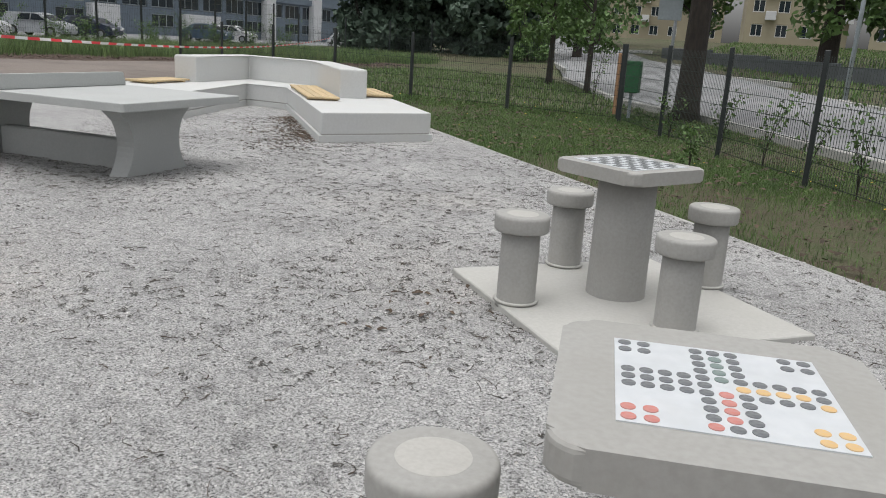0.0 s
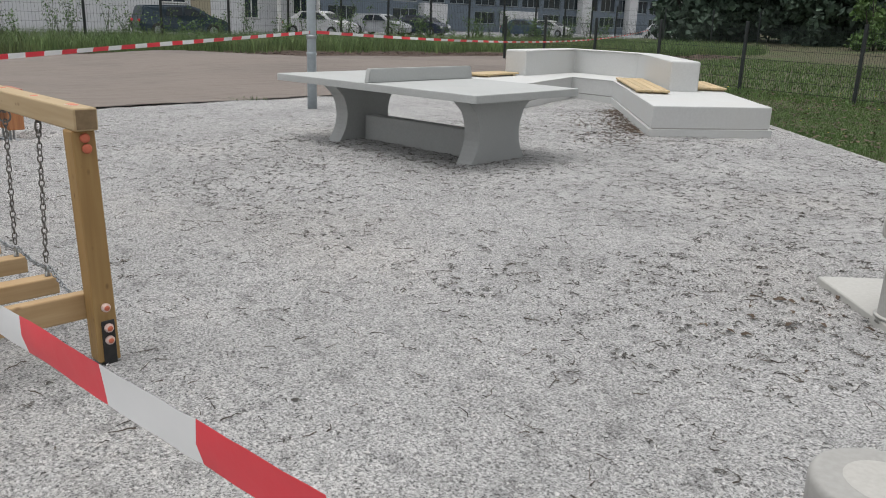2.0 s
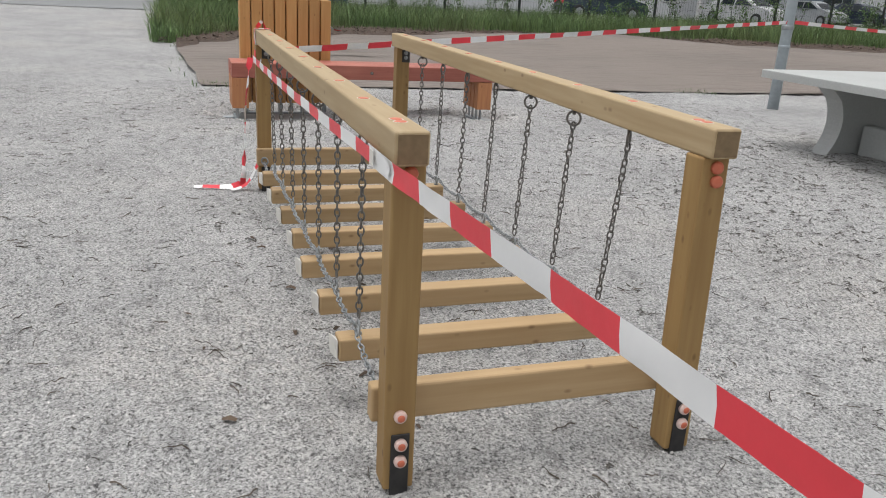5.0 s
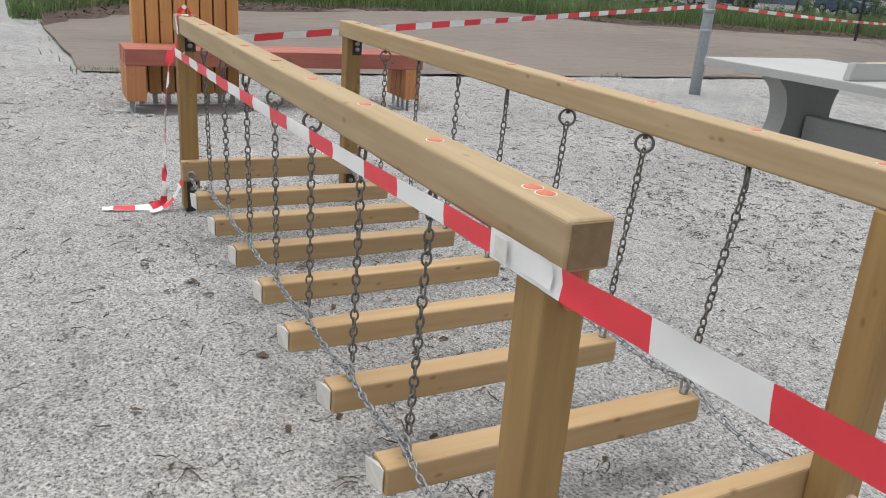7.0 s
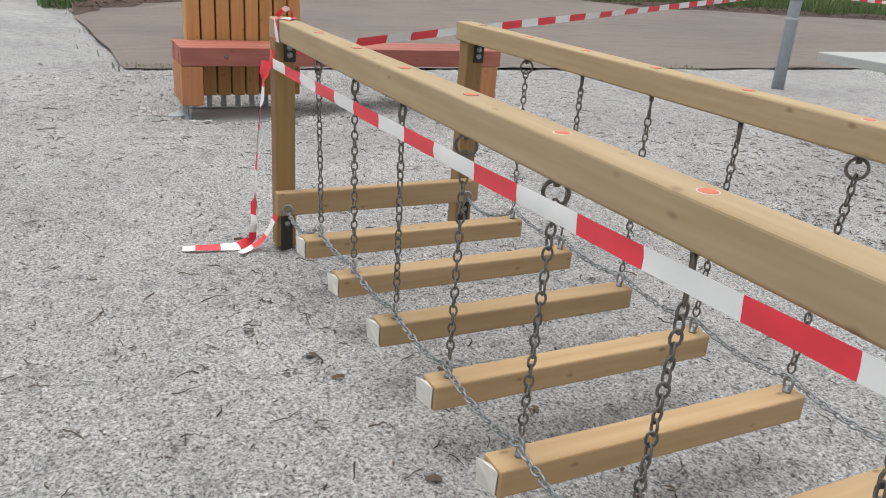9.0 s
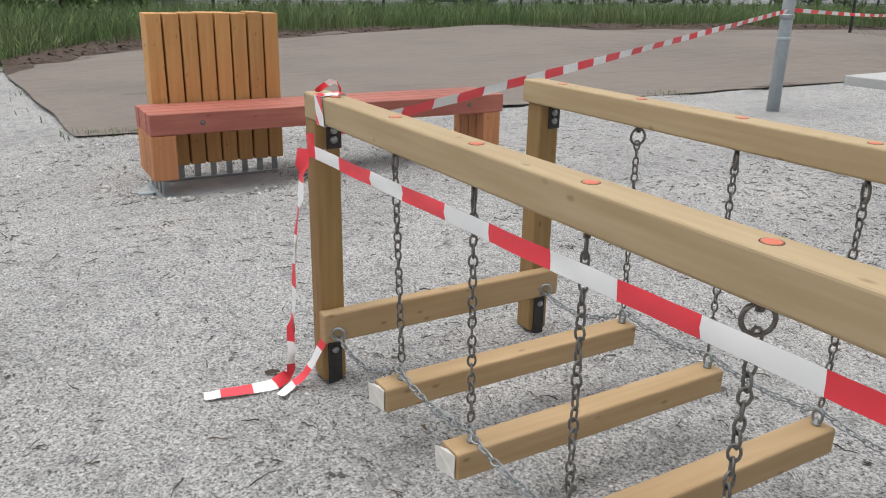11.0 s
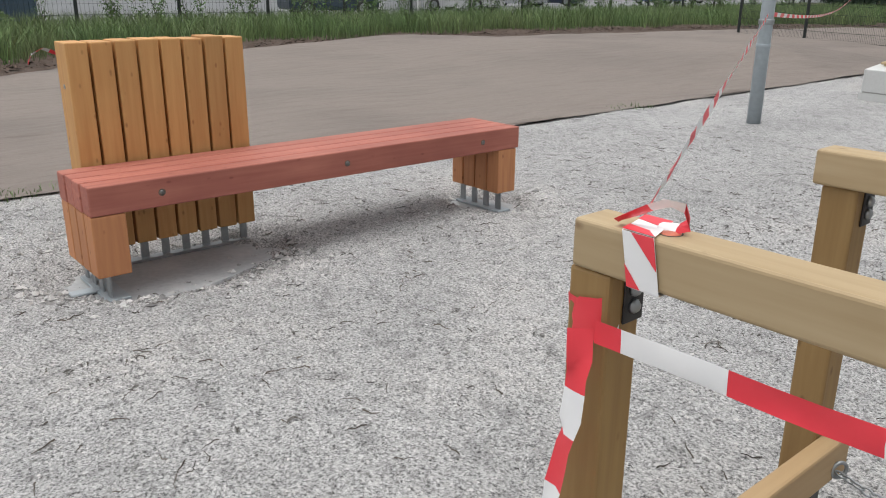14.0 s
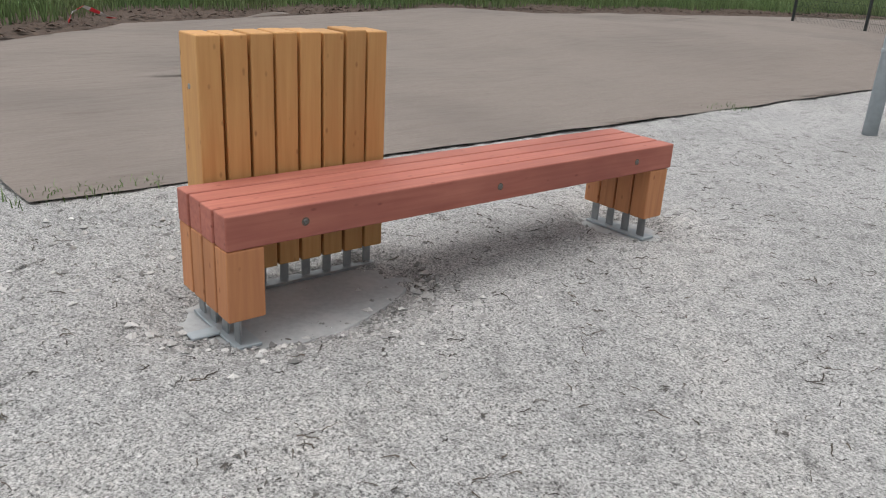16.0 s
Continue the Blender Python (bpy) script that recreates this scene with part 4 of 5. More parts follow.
cells = {}
p0, R = 0.0312, 0.0119
for k in range(-5, 6):
    for q in (-1, 0, 1):
        for cx, cy in ((k, q), (q, k)):
            if (cx, cy) != (0, 0):
                cells[(cx, cy)] = DK
for k in range(1, 6):
    cells[(k if k < 5 else 4, 0)] = YE
    cells[(0, -k if k < 5 else -4)] = RD
    cells[(0, k if k < 5 else 4)] = DKG
cells[(5, -1)], cells[(-1, -5)] = YE, RD
del cells[(0, 5)], cells[(0, -5)], cells[(5, 0)], cells[(-5, 0)]
cells[(0, 5)] = cells[(0, -5)] = cells[(5, 0)] = cells[(-5, 0)] = DK
for sx, sy, c in ((-1, 1, DK), (1, 1, DK), (-1, -1, RD), (1, -1, YE)):
    for ox in (4.0, 5.1):
        for oy in (4.0, 5.1):
            cells[(sx * ox, sy * oy)] = c
first = {}
for (cx, cy), c in cells.items():
    m = pose(cx * p0, cy * p0, 0.7428)
    if c.name not in first:
        bm = bmesh.new()
        dot(bm, 0, 0, R, -0.001, 0.0012)
        first[c.name] = part("dot", bm, c, board, m=m)
    else:
        repeat(first[c.name], m)
for a in (0, 90, 180, 270):
    p = pose(*T1, 0, 0, 0, A1 - 13) @ Matrix.Rotation(radians(a), 4, "Z") @ Vector((-0.530, 0.0, 0))
    stool(pose(p.x + 0.012, p.y + 0.004, 0.015), "stools round the ludo table")

T2, A2 = (-1.20, 4.725), 59.0
slab(pose(-1.165, 4.64, 0, 0, 0, 44), 0.675, "square pale concrete slab under the chess table")
chess = game_table(pose(*T2, -0.016, 0, 0, A2), "concrete game table with a printed chess board")
board = part("board", B((-0.205, -0.205, 0.738), (0.205, 0.205, 0.7422)), M_PRINT, chess, "white chess board print")
sq = None
for i in range(8):
    for j in range(8):
        if (i + j) % 2 == 0:
            m = pose((i - 3.5) * 0.0475, (j - 3.5) * 0.0475, 0.7423)
            if sq is None:
                sq = part("square", B((-0.0235, -0.0235, -0.001), (0.0235, 0.0235, 0.0012)), DK, board, m=m)
            else:
                repeat(sq, m)
for x, y in ((-1.605, 4.275), (-1.58, 5.11), (-0.825, 4.30), (-0.78, 5.18)):
    stool(pose(x - 0.01, y + 0.01, 0.024), "stools round the chess table")

# ---- white angled bench with a bent backrest ----
front = [Vector((-5.617, 8.828)), Vector((-8.257, 12.0)), Vector((-9.138, 12.047)), Vector((-8.257, 9.341))]


def offset_line(line, d):
    """The line moved d to its right-hand side, with mitred corners."""
    out = []
    for i, p in enumerate(line):
        a = (line[i] - line[i - 1]).normalized() if i else None
        b = (line[i + 1] - line[i]).normalized() if i < len(line) - 1 else None
        na = Vector((a.y, -a.x)) if a else None
        nb = Vector((b.y, -b.x)) if b else None
        if na is None:
            out.append(p + nb * d)
        elif nb is None:
            out.append(p + na * d)
        else:
            h = (na + nb).normalized()
            out.append(p + h * (d / max(0.4, h.dot(na))))
    return out


zb = thing("angled_bench", pose(-0.015, 0.05, 0.004), "large white concrete bench bent in three with a thick backrest", "concrete bench")
outer = offset_line([Vector((-6.66, 11.0)), Vector((-8.43, 13.0)), Vector((-9.9, 13.15)), Vector((-9.62, 11.35))], 0.95)
outer[3] = Vector((-9.99, 9.68))
outer[0] = Vector((-4.737, 10.087))
inner = offset_line(front, 0.10)
plinth_i, plinth_o = offset_line(front, -0.02), offset_line(outer, 0.02)
plinth_i[0] += Vector((0.01, -0.03))
plinth_o[0] = Vector((-4.707, 10.087))
bm = bmesh.new()
prism(bm, [tuple(p) for p in plinth_i] + [tuple(p) for p in reversed(plinth_o)], -0.05, 0.075)
part("plinth", bm, M_WHITE, zb)
bm = bmesh.new()
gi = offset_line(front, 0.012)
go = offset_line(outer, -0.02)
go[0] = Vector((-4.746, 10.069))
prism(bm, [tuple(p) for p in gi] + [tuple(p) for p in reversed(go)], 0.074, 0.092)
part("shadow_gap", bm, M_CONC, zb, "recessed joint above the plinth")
bm = bmesh.new()
prism(bm, [tuple(p) for p in front] + [tuple(p) for p in reversed(outer)], 0.09, 0.349, 0.012, 2)
part("seat_block", bm, M_WHITE, zb)
bi = [Vector((-6.66, 11.0)), Vector((-8.43, 13.0)), Vector((-9.9, 13.15)), Vector((-9.62, 11.35))]
bo = offset_line(bi, 0.42)
bm = bmesh.new()
prism(bm, [tuple(p) for p in bi] + [tuple(p) for p in reversed(bo)], 0.350, 0.778, 0.03, 3)
part("backrest", bm, M_WHITE, zb)


def slat_pad(parent, at, angle, length, count=4, pitch=0.115, label="pale wooden slat seat"):
    m = pose(at[0], at[1], 0.351, 0, 0, angle)
    w = pitch * count
    for k in range(count):
        part("seat_slat", B((0, k * pitch + 0.005, 0.022), (length, (k + 1) * pitch - 0.005, 0.05), 0.004), slat_wood, parent, m=m)
    for x in (0.12, length - 0.18):
        part("batten", B((x, 0.01, 0.0), (x + 0.06, w - 0.01, 0.0215)), slat_wood, parent, m=m)


uR = (front[1] - front[0]).normalized()
aR = math.degrees(math.atan2(uR.y, uR.x))
nR = Vector((uR.y, -uR.x))
for at, ang, ln in ((front[0] + uR * 1.7 + nR * 0.50, aR, 2.5), (front[0] + uR * 2.6 + nR * 1.48, aR, 1.5), (Vector((-9.56, 10.22)), 97, 1.06)):
    pad = thing("slat_seat", pose(-0.015, 0.05, 0.005), "pale wooden slat seat on the white bench", "slat seat", "slat seats on the bench")
    slat_pad(pad, at, ang, ln)


# ---- fences ----
def fence_panel_mesh(length, height, gap, cross):
    """One welded wire panel: upright wires and paired cross wires."""
    bm = bmesh.new()
    n = int(length / gap)
    for k in range(n + 1):
        x = length * k / n
        tube(bm, [(x, 0, 0.04), (x, 0, height)], 0.0030, 3, False)
    z = 0.06
    while z <= height:
        for o in (-0.006, 0.006):
            tube(bm, [(0, o, z), (length, o, z)], 0.0036, 3, False)
        z += cross
    return finish("wire_panel", bm, M_FENCE)


def fence(name, points, height, label, gap=0.05, cross=0.2, post=0.06, mat=None, z0=0.0):
    f = thing(name, pose(*points[0], 0), label, "fence")
    inv = f.matrix_world.inverted()
    shared = {}
    pm = finish("fence_post", B((-post / 2, -post / 2, -0.2), (post / 2, post / 2, height + 0.06), 0.005), mat or M_POST)
    for i, p in enumerate(points):
        o = new("fence_post", pm)
        o.parent = f
        o.matrix_local = inv @ pose(p[0], p[1], z0)
        if i + 1 < len(points):
            q = points[i + 1]
            d = math.dist(p, q)
            key = round(d, 1)
            if key not in shared:
                shared[key] = fence_panel_mesh(key, height, gap, cross)
            o = new("wire_panel", shared[key])
            o.parent = f
            tagged(o, kind="stuff")
            o.matrix_local = inv @ pose(p[0], p[1], z0, 0, 0, math.degrees(math.atan2(q[1] - p[1], q[0] - p[0])))
    return f


fence("low_fence", [(1.95, 6.1), (0.86, 8.05), (-0.22, 10.02), (-1.3, 11.98), (-2.36, 13.9), (-3.42, 15.86)], 1.36, "low anthracite wire mesh fence beside the road")
fence("low_fence", [(-3.5, 16.05), (-5.9, 16.55), (-8.5, 17.3), (-11.0, 18.1), (-13.4, 18.9), (-15.8, 19.8), (-18.2, 20.8)], 1.36, "low anthracite wire mesh fence across the lawn")
tall = [(-26.0 - 0.06 * k, 3.0 + 2.5 * k) for k in range(15)]
fence("tall_fence", tall, 2.6, "tall dark green wire mesh fence behind tall grass", 0.1, 0.25, 0.07)
fence("tall_fence", [(-26.9 + 1.75 * k, 40.5 + 2.3 * k) for k in range(8)], 2.2, "tall dark green wire mesh fence by the car park", 0.1, 0.25, 0.07)
fence("tall_fence", [(-26.0, 3.0), (-28.4, 2.2), (-30.8, 1.4), (-33.2, 0.6), (-35.6, -0.2)], 2.2, "tall dark green wire mesh fence beside the path", 0.1, 0.25, 0.07)


# ---- trees, bushes and grass ----
def tree(x, y, height, trunk, crown_low, crown_r, leaves, label, seed, leaf=0.09, mat=None, z=0.0, lean=(0, 0)):
    rng = random.Random(seed)
    nrng = np.random.default_rng(seed)
    t = thing("tree", pose(x, y, z), label, "tree")
    bm = bmesh.new()
    spine = [Vector((lean[0] * s + 0.15 * trunk * math.sin(5 * s), lean[1] * s, height * 0.75 * s)) for s in (0, 0.04, 0.15, 0.35, 0.6, 1.0)]
    spine[0].z = -0.15
    tube(bm, spine, [trunk * 1.45, trunk * 1.12, trunk, trunk * 0.88, trunk * 0.6, trunk * 0.2], 14)
    tips = []
    for k in range(11):
        s = rng.uniform(0.32, 0.95)
        a = rng.uniform(0, 2 * math.pi)
        p = Vector((lean[0] * s, lean[1] * s, max(crown_low * 0.85, height * 0.75 * s)))
        q = p + Vector((math.cos(a), math.sin(a), 0.45)) * crown_r * rng.uniform(0.55, 0.95)
        mid = p.lerp(q, 0.5) + Vector((0, 0, 0.12 * crown_r))
        r = trunk * rng.uniform(0.18, 0.34)
        tube(bm, [p, mid, q], [r, r * 0.65, r * 0.2], 6)
        tips += [q, mid]
    part("trunk", bm, M_BARK, t, smooth=True)
    centres, spread = [tuple(p) for p in tips], [crown_r * rng.uniform(0.2, 0.42) for _ in tips]
    for _ in range(26):
        a, rr_, h = rng.uniform(0, 6.28), crown_r * rng.uniform(0.2, 1) ** 0.6, rng.uniform(crown_low, height)
        taper = 1 - 0.45 * abs((h - (crown_low + height) / 2) / max(0.1, (height - crown_low) / 2))
        centres.append((math.cos(a) * rr_ * taper + lean[0] * 0.6, math.sin(a) * rr_ * taper + lean[1] * 0.6, h))
        spread.append(crown_r * rng.uniform(0.14, 0.34))
    v, f = leaf_quads(centres, spread, leaf, max(4, leaves // len(centres)), nrng)
    ob = new("crown", raw("crown", v.tolist(), f, mat or M_LEAF))
    ob.parent = t
    return t


def bush(name, x, y, z, w, d, h, leaves, leaf, mat, label, seed, lumps=26, category="bush"):
    rng = random.Random(seed)
    nrng = np.random.default_rng(seed)
    t = thing(name, pose(x, y, z), label, category)
    bm = bmesh.new()
    for k in range(6):
        a = rng.uniform(0, 6.28)
        tube(bm, [(0.1 * w * math.cos(a), 0.1 * d * math.sin(a), -0.1), (0.25 * w * math.cos(a), 0.25 * d * math.sin(a), h * 0.4), (0.36 * w * math.cos(a), 0.36 * d * math.sin(a), h * 0.75)], [0.04, 0.03, 0.008], 5)
    part("stem", bm, M_BARK, t, smooth=True)
    cs, sp = [], []
    for _ in range(lumps):
        a, r, u = rng.uniform(0, 6.28), rng.uniform(0, 1) ** 0.5, rng.uniform(0.08, 1.0)
        k = (1 - 0.6 * u ** 2)
        cs.append((0.5 * w * r * k * math.cos(a), 0.5 * d * r * k * math.sin(a), h * u))
        sp.append(min(w, d, h) * rng.uniform(0.12, 0.24))
    v, f = leaf_quads(cs, sp, leaf, max(4, leaves // lumps), nrng)
    ob = new("foliage", raw("foliage", v.tolist(), f, mat))
    ob.parent = t
    return t


tree(-2.45, 17.8, 9.5, 0.24, 3.2, 3.6, 5200, "mature roadside tree with a thick dark trunk", 11, 0.12)
tree(-6.4, 25.6, 5.5, 0.09, 1.3, 1.9, 4200, "slender young tree with light foliage", 12, 0.085)
tree(-8.9, 30.0, 6.0, 0.11, 1.7, 2.4, 4600, "slender young tree with light foliage", 13, 0.10)
tree(0.9, 50.0, 12.0, 0.52, 2.7, 5.5, 9000, "large tree on the bank across the road", 14, 0.22, z=0.6)
tree(8.4, 62.0, 14.0, 0.65, 3.0, 6.5, 9000, "large tree on the bank across the road", 15, 0.25, z=1.2)
tree(-8.0, 64.0, 12.0, 0.42, 2.6, 4.5, 7000, "tree beside the curving road", 16, 0.22, z=1.2)
tree(-13.5, 52.0, 10.0, 0.28, 2.6, 4.2, 3600, "leafy tree beside the curving road", 17, 0.18, z=0.6)
tree(-18.0, 78.0, 13.0, 0.4, 3.0, 6.0, 3200, "leafy tree where the road ends", 18, 0.28, z=1.8)
tree(-41.0, -2.6, 8.0, 0.45, 3.4, 3.0, 2200, "old tree with a thick dark trunk by the path", 19, 0.15)
for k, (x, y, w, h) in enumerate(((-27.5, 51.0, 6.0, 8.0), (-24.5, 53.5, 6.5, 9.0), (-21.0, 53.0, 6.5, 9.5), (-18.6, 50.5, 5.2, 8.0))):
    bush("conifer", x, y, 0, w, w, h, 14000, 0.24, M_DARKLEAF, "dense dark green conifer behind the lawn", 30 + k, 60, "conifer")
bush("bush", -14.6, 46.0, 0.2, 3.2, 3.0, 4.4, 4200, 0.12, M_LEAF, "bright green leafy shrub beside the road", 41)
bush("bush", -24.6, 1.6, 0, 2.6, 2.4, 2.1, 5200, 0.055, M_TALL, "overgrown green bush beside the path", 42, 40)
bush("bush", -27.2, 2.8, 0, 3.0, 3.0, 2.6, 5200, 0.06, M_LEAF, "overgrown green bush beside the path", 43, 40)


def sapling(x, y, h, seed, mat=None, leaf=0.05):
    rng = random.Random(seed)
    t = thing("sapling", pose(x, y, 0), "thin self-sown sapling with small leaves", "sapling", "saplings along the fences")
    bm = bmesh.new()
    tips = []
    for k in range(4):
        a, l = rng.uniform(0, 6.28), h * rng.uniform(0.6, 1)
        pts = [Vector((0.25 * l * s * math.cos(a) * s, 0.25 * l * s * math.sin(a) * s, l * s - 0.03)) for s in (0, 0.35, 0.7, 1)]
        tube(bm, pts, [0.007, 0.006, 0.004, 0.002], 4)
        tips += [tuple(pts[1].lerp(pts[2], u)) for u in (0.1, 0.8)] + [tuple(pts[2].lerp(pts[3], u)) for u in (0.4, 1.0)]
    part("stem", bm, M_BARK, t)
    v, f = leaf_quads(tips, [0.13 * h ** 0.5] * len(tips), leaf * 0.55, 11, np.random.default_rng(seed), 0.8)
    ob = new("foliage", raw("foliage", v.tolist(), f, mat or M_LEAF))
    ob.parent = t


rng = random.Random(21)
for k in range(80):
    y = rng.uniform(4, 38)
    sapling(rng.uniform(-26.8, -25.2), y, rng.uniform(0.9, 2.1), 100 + k, leaf=0.06)
for k, (x, y, h) in enumerate(((-0.7, 11.3, 1.1), (-0.2, 10.3, 1.0), (0.25, 9.4, 1.0), (-1.3, 12.4, 0.9), (0.7, 8.7, 1.1), (-2.2, 13.8, 0.8), (-5.0, 20.5, 1.7), (-1.5, 10.6, 0.5))):
    sapling(x, y, h, 200 + k)

nrng = np.random.default_rng(5)


def scatter(n, x0, x1, y0, y1, keep):
    p = np.column_stack([nrng.uniform(x0, x1, n), nrng.uniform(y0, y1, n)])
    return p[keep(p[:, 0], p[:, 1])]


def patchy(x, y, s=1.1):
    return np.sin(x * s + 1.3 * np.sin(y * s * 0.7)) + np.sin(y * s * 1.3 + 2 * np.sin(x * s * 0.6)) + nrng.normal(0, 0.8, len(x))


def off_road(x, y):
    return x < 0.95 - (y - 12.0) * 0.5 - 0.25


edge = lambda x: 5.77 + (0.19 - x) * 1.034
near = scatter(340000, -9, 3.5, 4, 18, lambda x, y: (y > edge(x) + 0.06) & off_road(x, y) & ((patchy(x, y) > -0.45 - 1.2 * np.clip((y - edge(x) - 1.0) / 2.0, 0, 1) * (x < -1.5) + 1.1 * np.clip((x + 0.9) / 1.2, 0, 1) * (y < 10.5)) | (nrng.uniform(size=len(x)) < 0.12)))
blades("lawn_grass", near, -0.03, 0.062, 0.0055, 1.0, M_BLADE, "short patchy lawn grass", "grass", 1)
mid = scatter(90000, -30, 0, 12, 48, lambda x, y: (y > edge(x)) & off_road(x, y) & (y > 15.5) & (x + 0.0 * y > -26))
blades("lawn_grass", mid, -0.03, 0.12, 0.022, 0.8, M_BLADE, "mown lawn behind the low fence", "grass", 2)
back = scatter(30000, -8, 40, 34, 110, lambda x, y: x > 2.6 - (y - 29) * 0.37)
blades("lawn_grass", back, np.array([rise(a, b) for a, b in back]) - 0.02, 0.22, 0.07, 0.8, M_BLADE, "grass bank across the road", "grass", 3)
far_line = lambda y: np.interp(y, FAR_Y, FAR_X)
strip = scatter(110000, -28.5, -16.4, -2, 42, lambda x, y: (y > -0.3) & (x < far_line(y) - 1.15 - 0.3 * np.sin(y * 1.7)))
blades("tall_grass", strip, 0.0, 0.64, 0.017, 0.5, M_TALL, "tall unmown grass and weeds along the fence", "grass", 4)
side_strip = scatter(14000, -27, -16.6, -0.25, 1.9, lambda x, y: (y < 0.1 + 0.55 * (-16.6 - x)) & (y > -0.35 + 0.02 * (x + 16)))
blades("tall_grass", side_strip, 0.0, 0.30, 0.016, 0.7, M_TALL, "tall unmown grass beside the path", "grass", 5)
tuft = scatter(70, -16.4, -11.4, 0.05, 0.3, lambda x, y: (patchy(x, y, 3.0) > 1.2))
blades("grass_tuft", tuft, 0.0, 0.07, 0.008, 0.9, M_TALL, "sparse grass tufts along the mat hem", "grass", 6)
hem = scatter(1500, -11.35, -11.05, 0.3, 12, lambda x, y: (np.sin(y * 2.1) + np.sin(y * 0.9 + 1) > 1.55))
blades("grass_tuft", hem, 0.0, 0.06, 0.008, 0.9, M_TALL, "sparse grass tufts along the mat hem", "grass", 7)


def flakes(name, xy, size, mat, label, category, z=0.004, seed=1, thick=0.25, long=1.0, follow=False):
    """Small bent scraps lying about: leaves, bark and twigs."""
    r = np.random.default_rng(seed)
    n = len(xy)
    a = r.uniform(0, 2 * np.pi, n)
    s = size * r.uniform(0.4, 1.6, n)
    w = s * thick * r.uniform(0.5, 1.4, n)
    v = np.empty((n, 6, 3))
    bend = r.normal(0, 0.35, n)
    zz = np.array([level(p, q) for p, q in xy]) if follow else np.zeros(n)
    for i, (u, t) in enumerate(((-1, -1), (-1, 1), (0, 1), (0, -1), (1, 1), (1, -1))):
        du = u * s * long
        dv = t * w * (1 if u == 0 else 0.5) + bend * s * (abs(u))
        v[:, i, 0] = xy[:, 0] + du * np.cos(a) - dv * np.sin(a)
        v[:, i, 1] = xy[:, 1] + du * np.sin(a) + dv * np.cos(a)
        v[:, i, 2] = zz + z + s * 0.35 * (u == 0) + r.uniform(0, 0.004, n) + 0.15 * s * (t > 0)
    base = np.arange(n)[:, None] * 6
    f = (base + np.array([0, 3, 2, 1])).tolist() + (base + np.array([3, 5, 4, 2])).tolist()
    return tagged(new(name, raw(name, v.reshape(-1, 3).tolist(), f, mat)), label, category, kind="stuff")


on_yard = lambda x, y: (y < edge(x) - 0.03) & (x > -11.0)
tw = np.concatenate([scatter(7000, -11, 1.5, -2.6, 12.0, on_yard), scatter(12000, -8.5, 0.5, 2.2, 11.0, lambda x, y: on_yard(x, y) & (patchy(x, y, 2.3) > 0.1 - 0.12 * (y - 5)))])
flakes("twigs", tw, 0.0085, M_SCRAP, "small dark twigs and bark scraps on gravel", "litter", 0.001, 1, 0.13, 1.0, True)
cl = np.concatenate([np.column_stack([nrng.normal(cx, sx, k), nrng.normal(cy, sy, k)]) for cx, cy, sx, sy, k in ((-7.0, 10.9, 0.5, 0.6, 260), (-6.3, 10.1, 0.35, 0.45, 160), (-5.75, 8.35, 0.32, 0.28, 240), (-6.6, 9.35, 0.45, 0.3, 220), (-2.0, 4.05, 0.14, 0.3, 50), (-4.9, 0.9, 0.7, 0.28, 50))])
flakes("leaf_litter", cl, 0.016, M_LITTER, "brown dry leaf litter drifted on gravel", "litter", 0.003, 2, 0.45, 1.0, True)
# bark litter whose dark clumps also stand in for shade in trodden dents
clump = np.concatenate([scatter(260, -10.5, 1.0, -1.5, 4.0, on_yard), scatter(7500, -8.2, 0.4, 3.0, 11.0, lambda x, y: on_yard(x, y) & (patchy(x, y, 1.7) > -0.2))])
scraps = np.repeat(clump, 5, axis=0) + nrng.normal(0, 1, (len(clump) * 5, 2)) * np.repeat(nrng.uniform(0.010, 0.024, len(clump)), 5)[:, None]
flakes("bark_scraps", scraps, 0.0095, M_SCRAP, "small heaps of dark bark scraps, doubling as shade in the gravel dents", "litter", 0.002, 9, 0.3, 1.0, True)

# extra dark crumbs put in for the shaded pockmarks before the white bench
dents = scatter(1300, -7.4, -0.6, 5.2, 10.2, lambda x, y: on_yard(x, y) & (patchy(x, y, 2.1) > -0.5))
pits = np.repeat(dents, 7, axis=0) + nrng.normal(0, 1, (len(dents) * 7, 2)) * np.array([0.026, 0.018]) * np.repeat(nrng.uniform(0.6, 1.4, len(dents)), 7)[:, None]
flakes("bark_scraps", pits, 0.0095, M_SCRAP, "dark bark crumbs standing in for the shade of trodden gravel dents", "litter", 0.002, 14, 0.35, 1.0, True)


def sticks(name, xy, mat, label, seed):
    """Thin crooked twigs, each a three-sided stem bent in four, lying on the gravel."""
    r = np.random.default_rng(seed)
    verts, faces = [], []
    for x, y in xy:
        a, length, rad = r.uniform(0, 6.28), r.uniform(0.02, 0.085), r.uniform(0.0013, 0.0028)
        p = np.array([x, y])
        first = len(verts)
        for i in range(5):
            thin = rad * (1 - 0.15 * i)
            z = level(p[0], p[1]) + 0.004 + 0.003 * (i % 2)
            side = np.array([-math.sin(a), math.cos(a)]) * thin
            verts += [(p[0] + side[0], p[1] + side[1], z), (p[0] - side[0], p[1] - side[1], z), (p[0], p[1], z + 1.8 * thin)]
            a += r.normal(0, 0.35)
            p = p + np.array([math.cos(a), math.sin(a)]) * length / 4
        for i in range(4):
            q = first + 3 * i
            faces += [(q + e, q + (e + 1) % 3, q + 3 + (e + 1) % 3, q + 3 + e) for e in range(3)]
    return tagged(new(name, raw(name, verts, faces, mat)), label, "litter", kind="stuff")


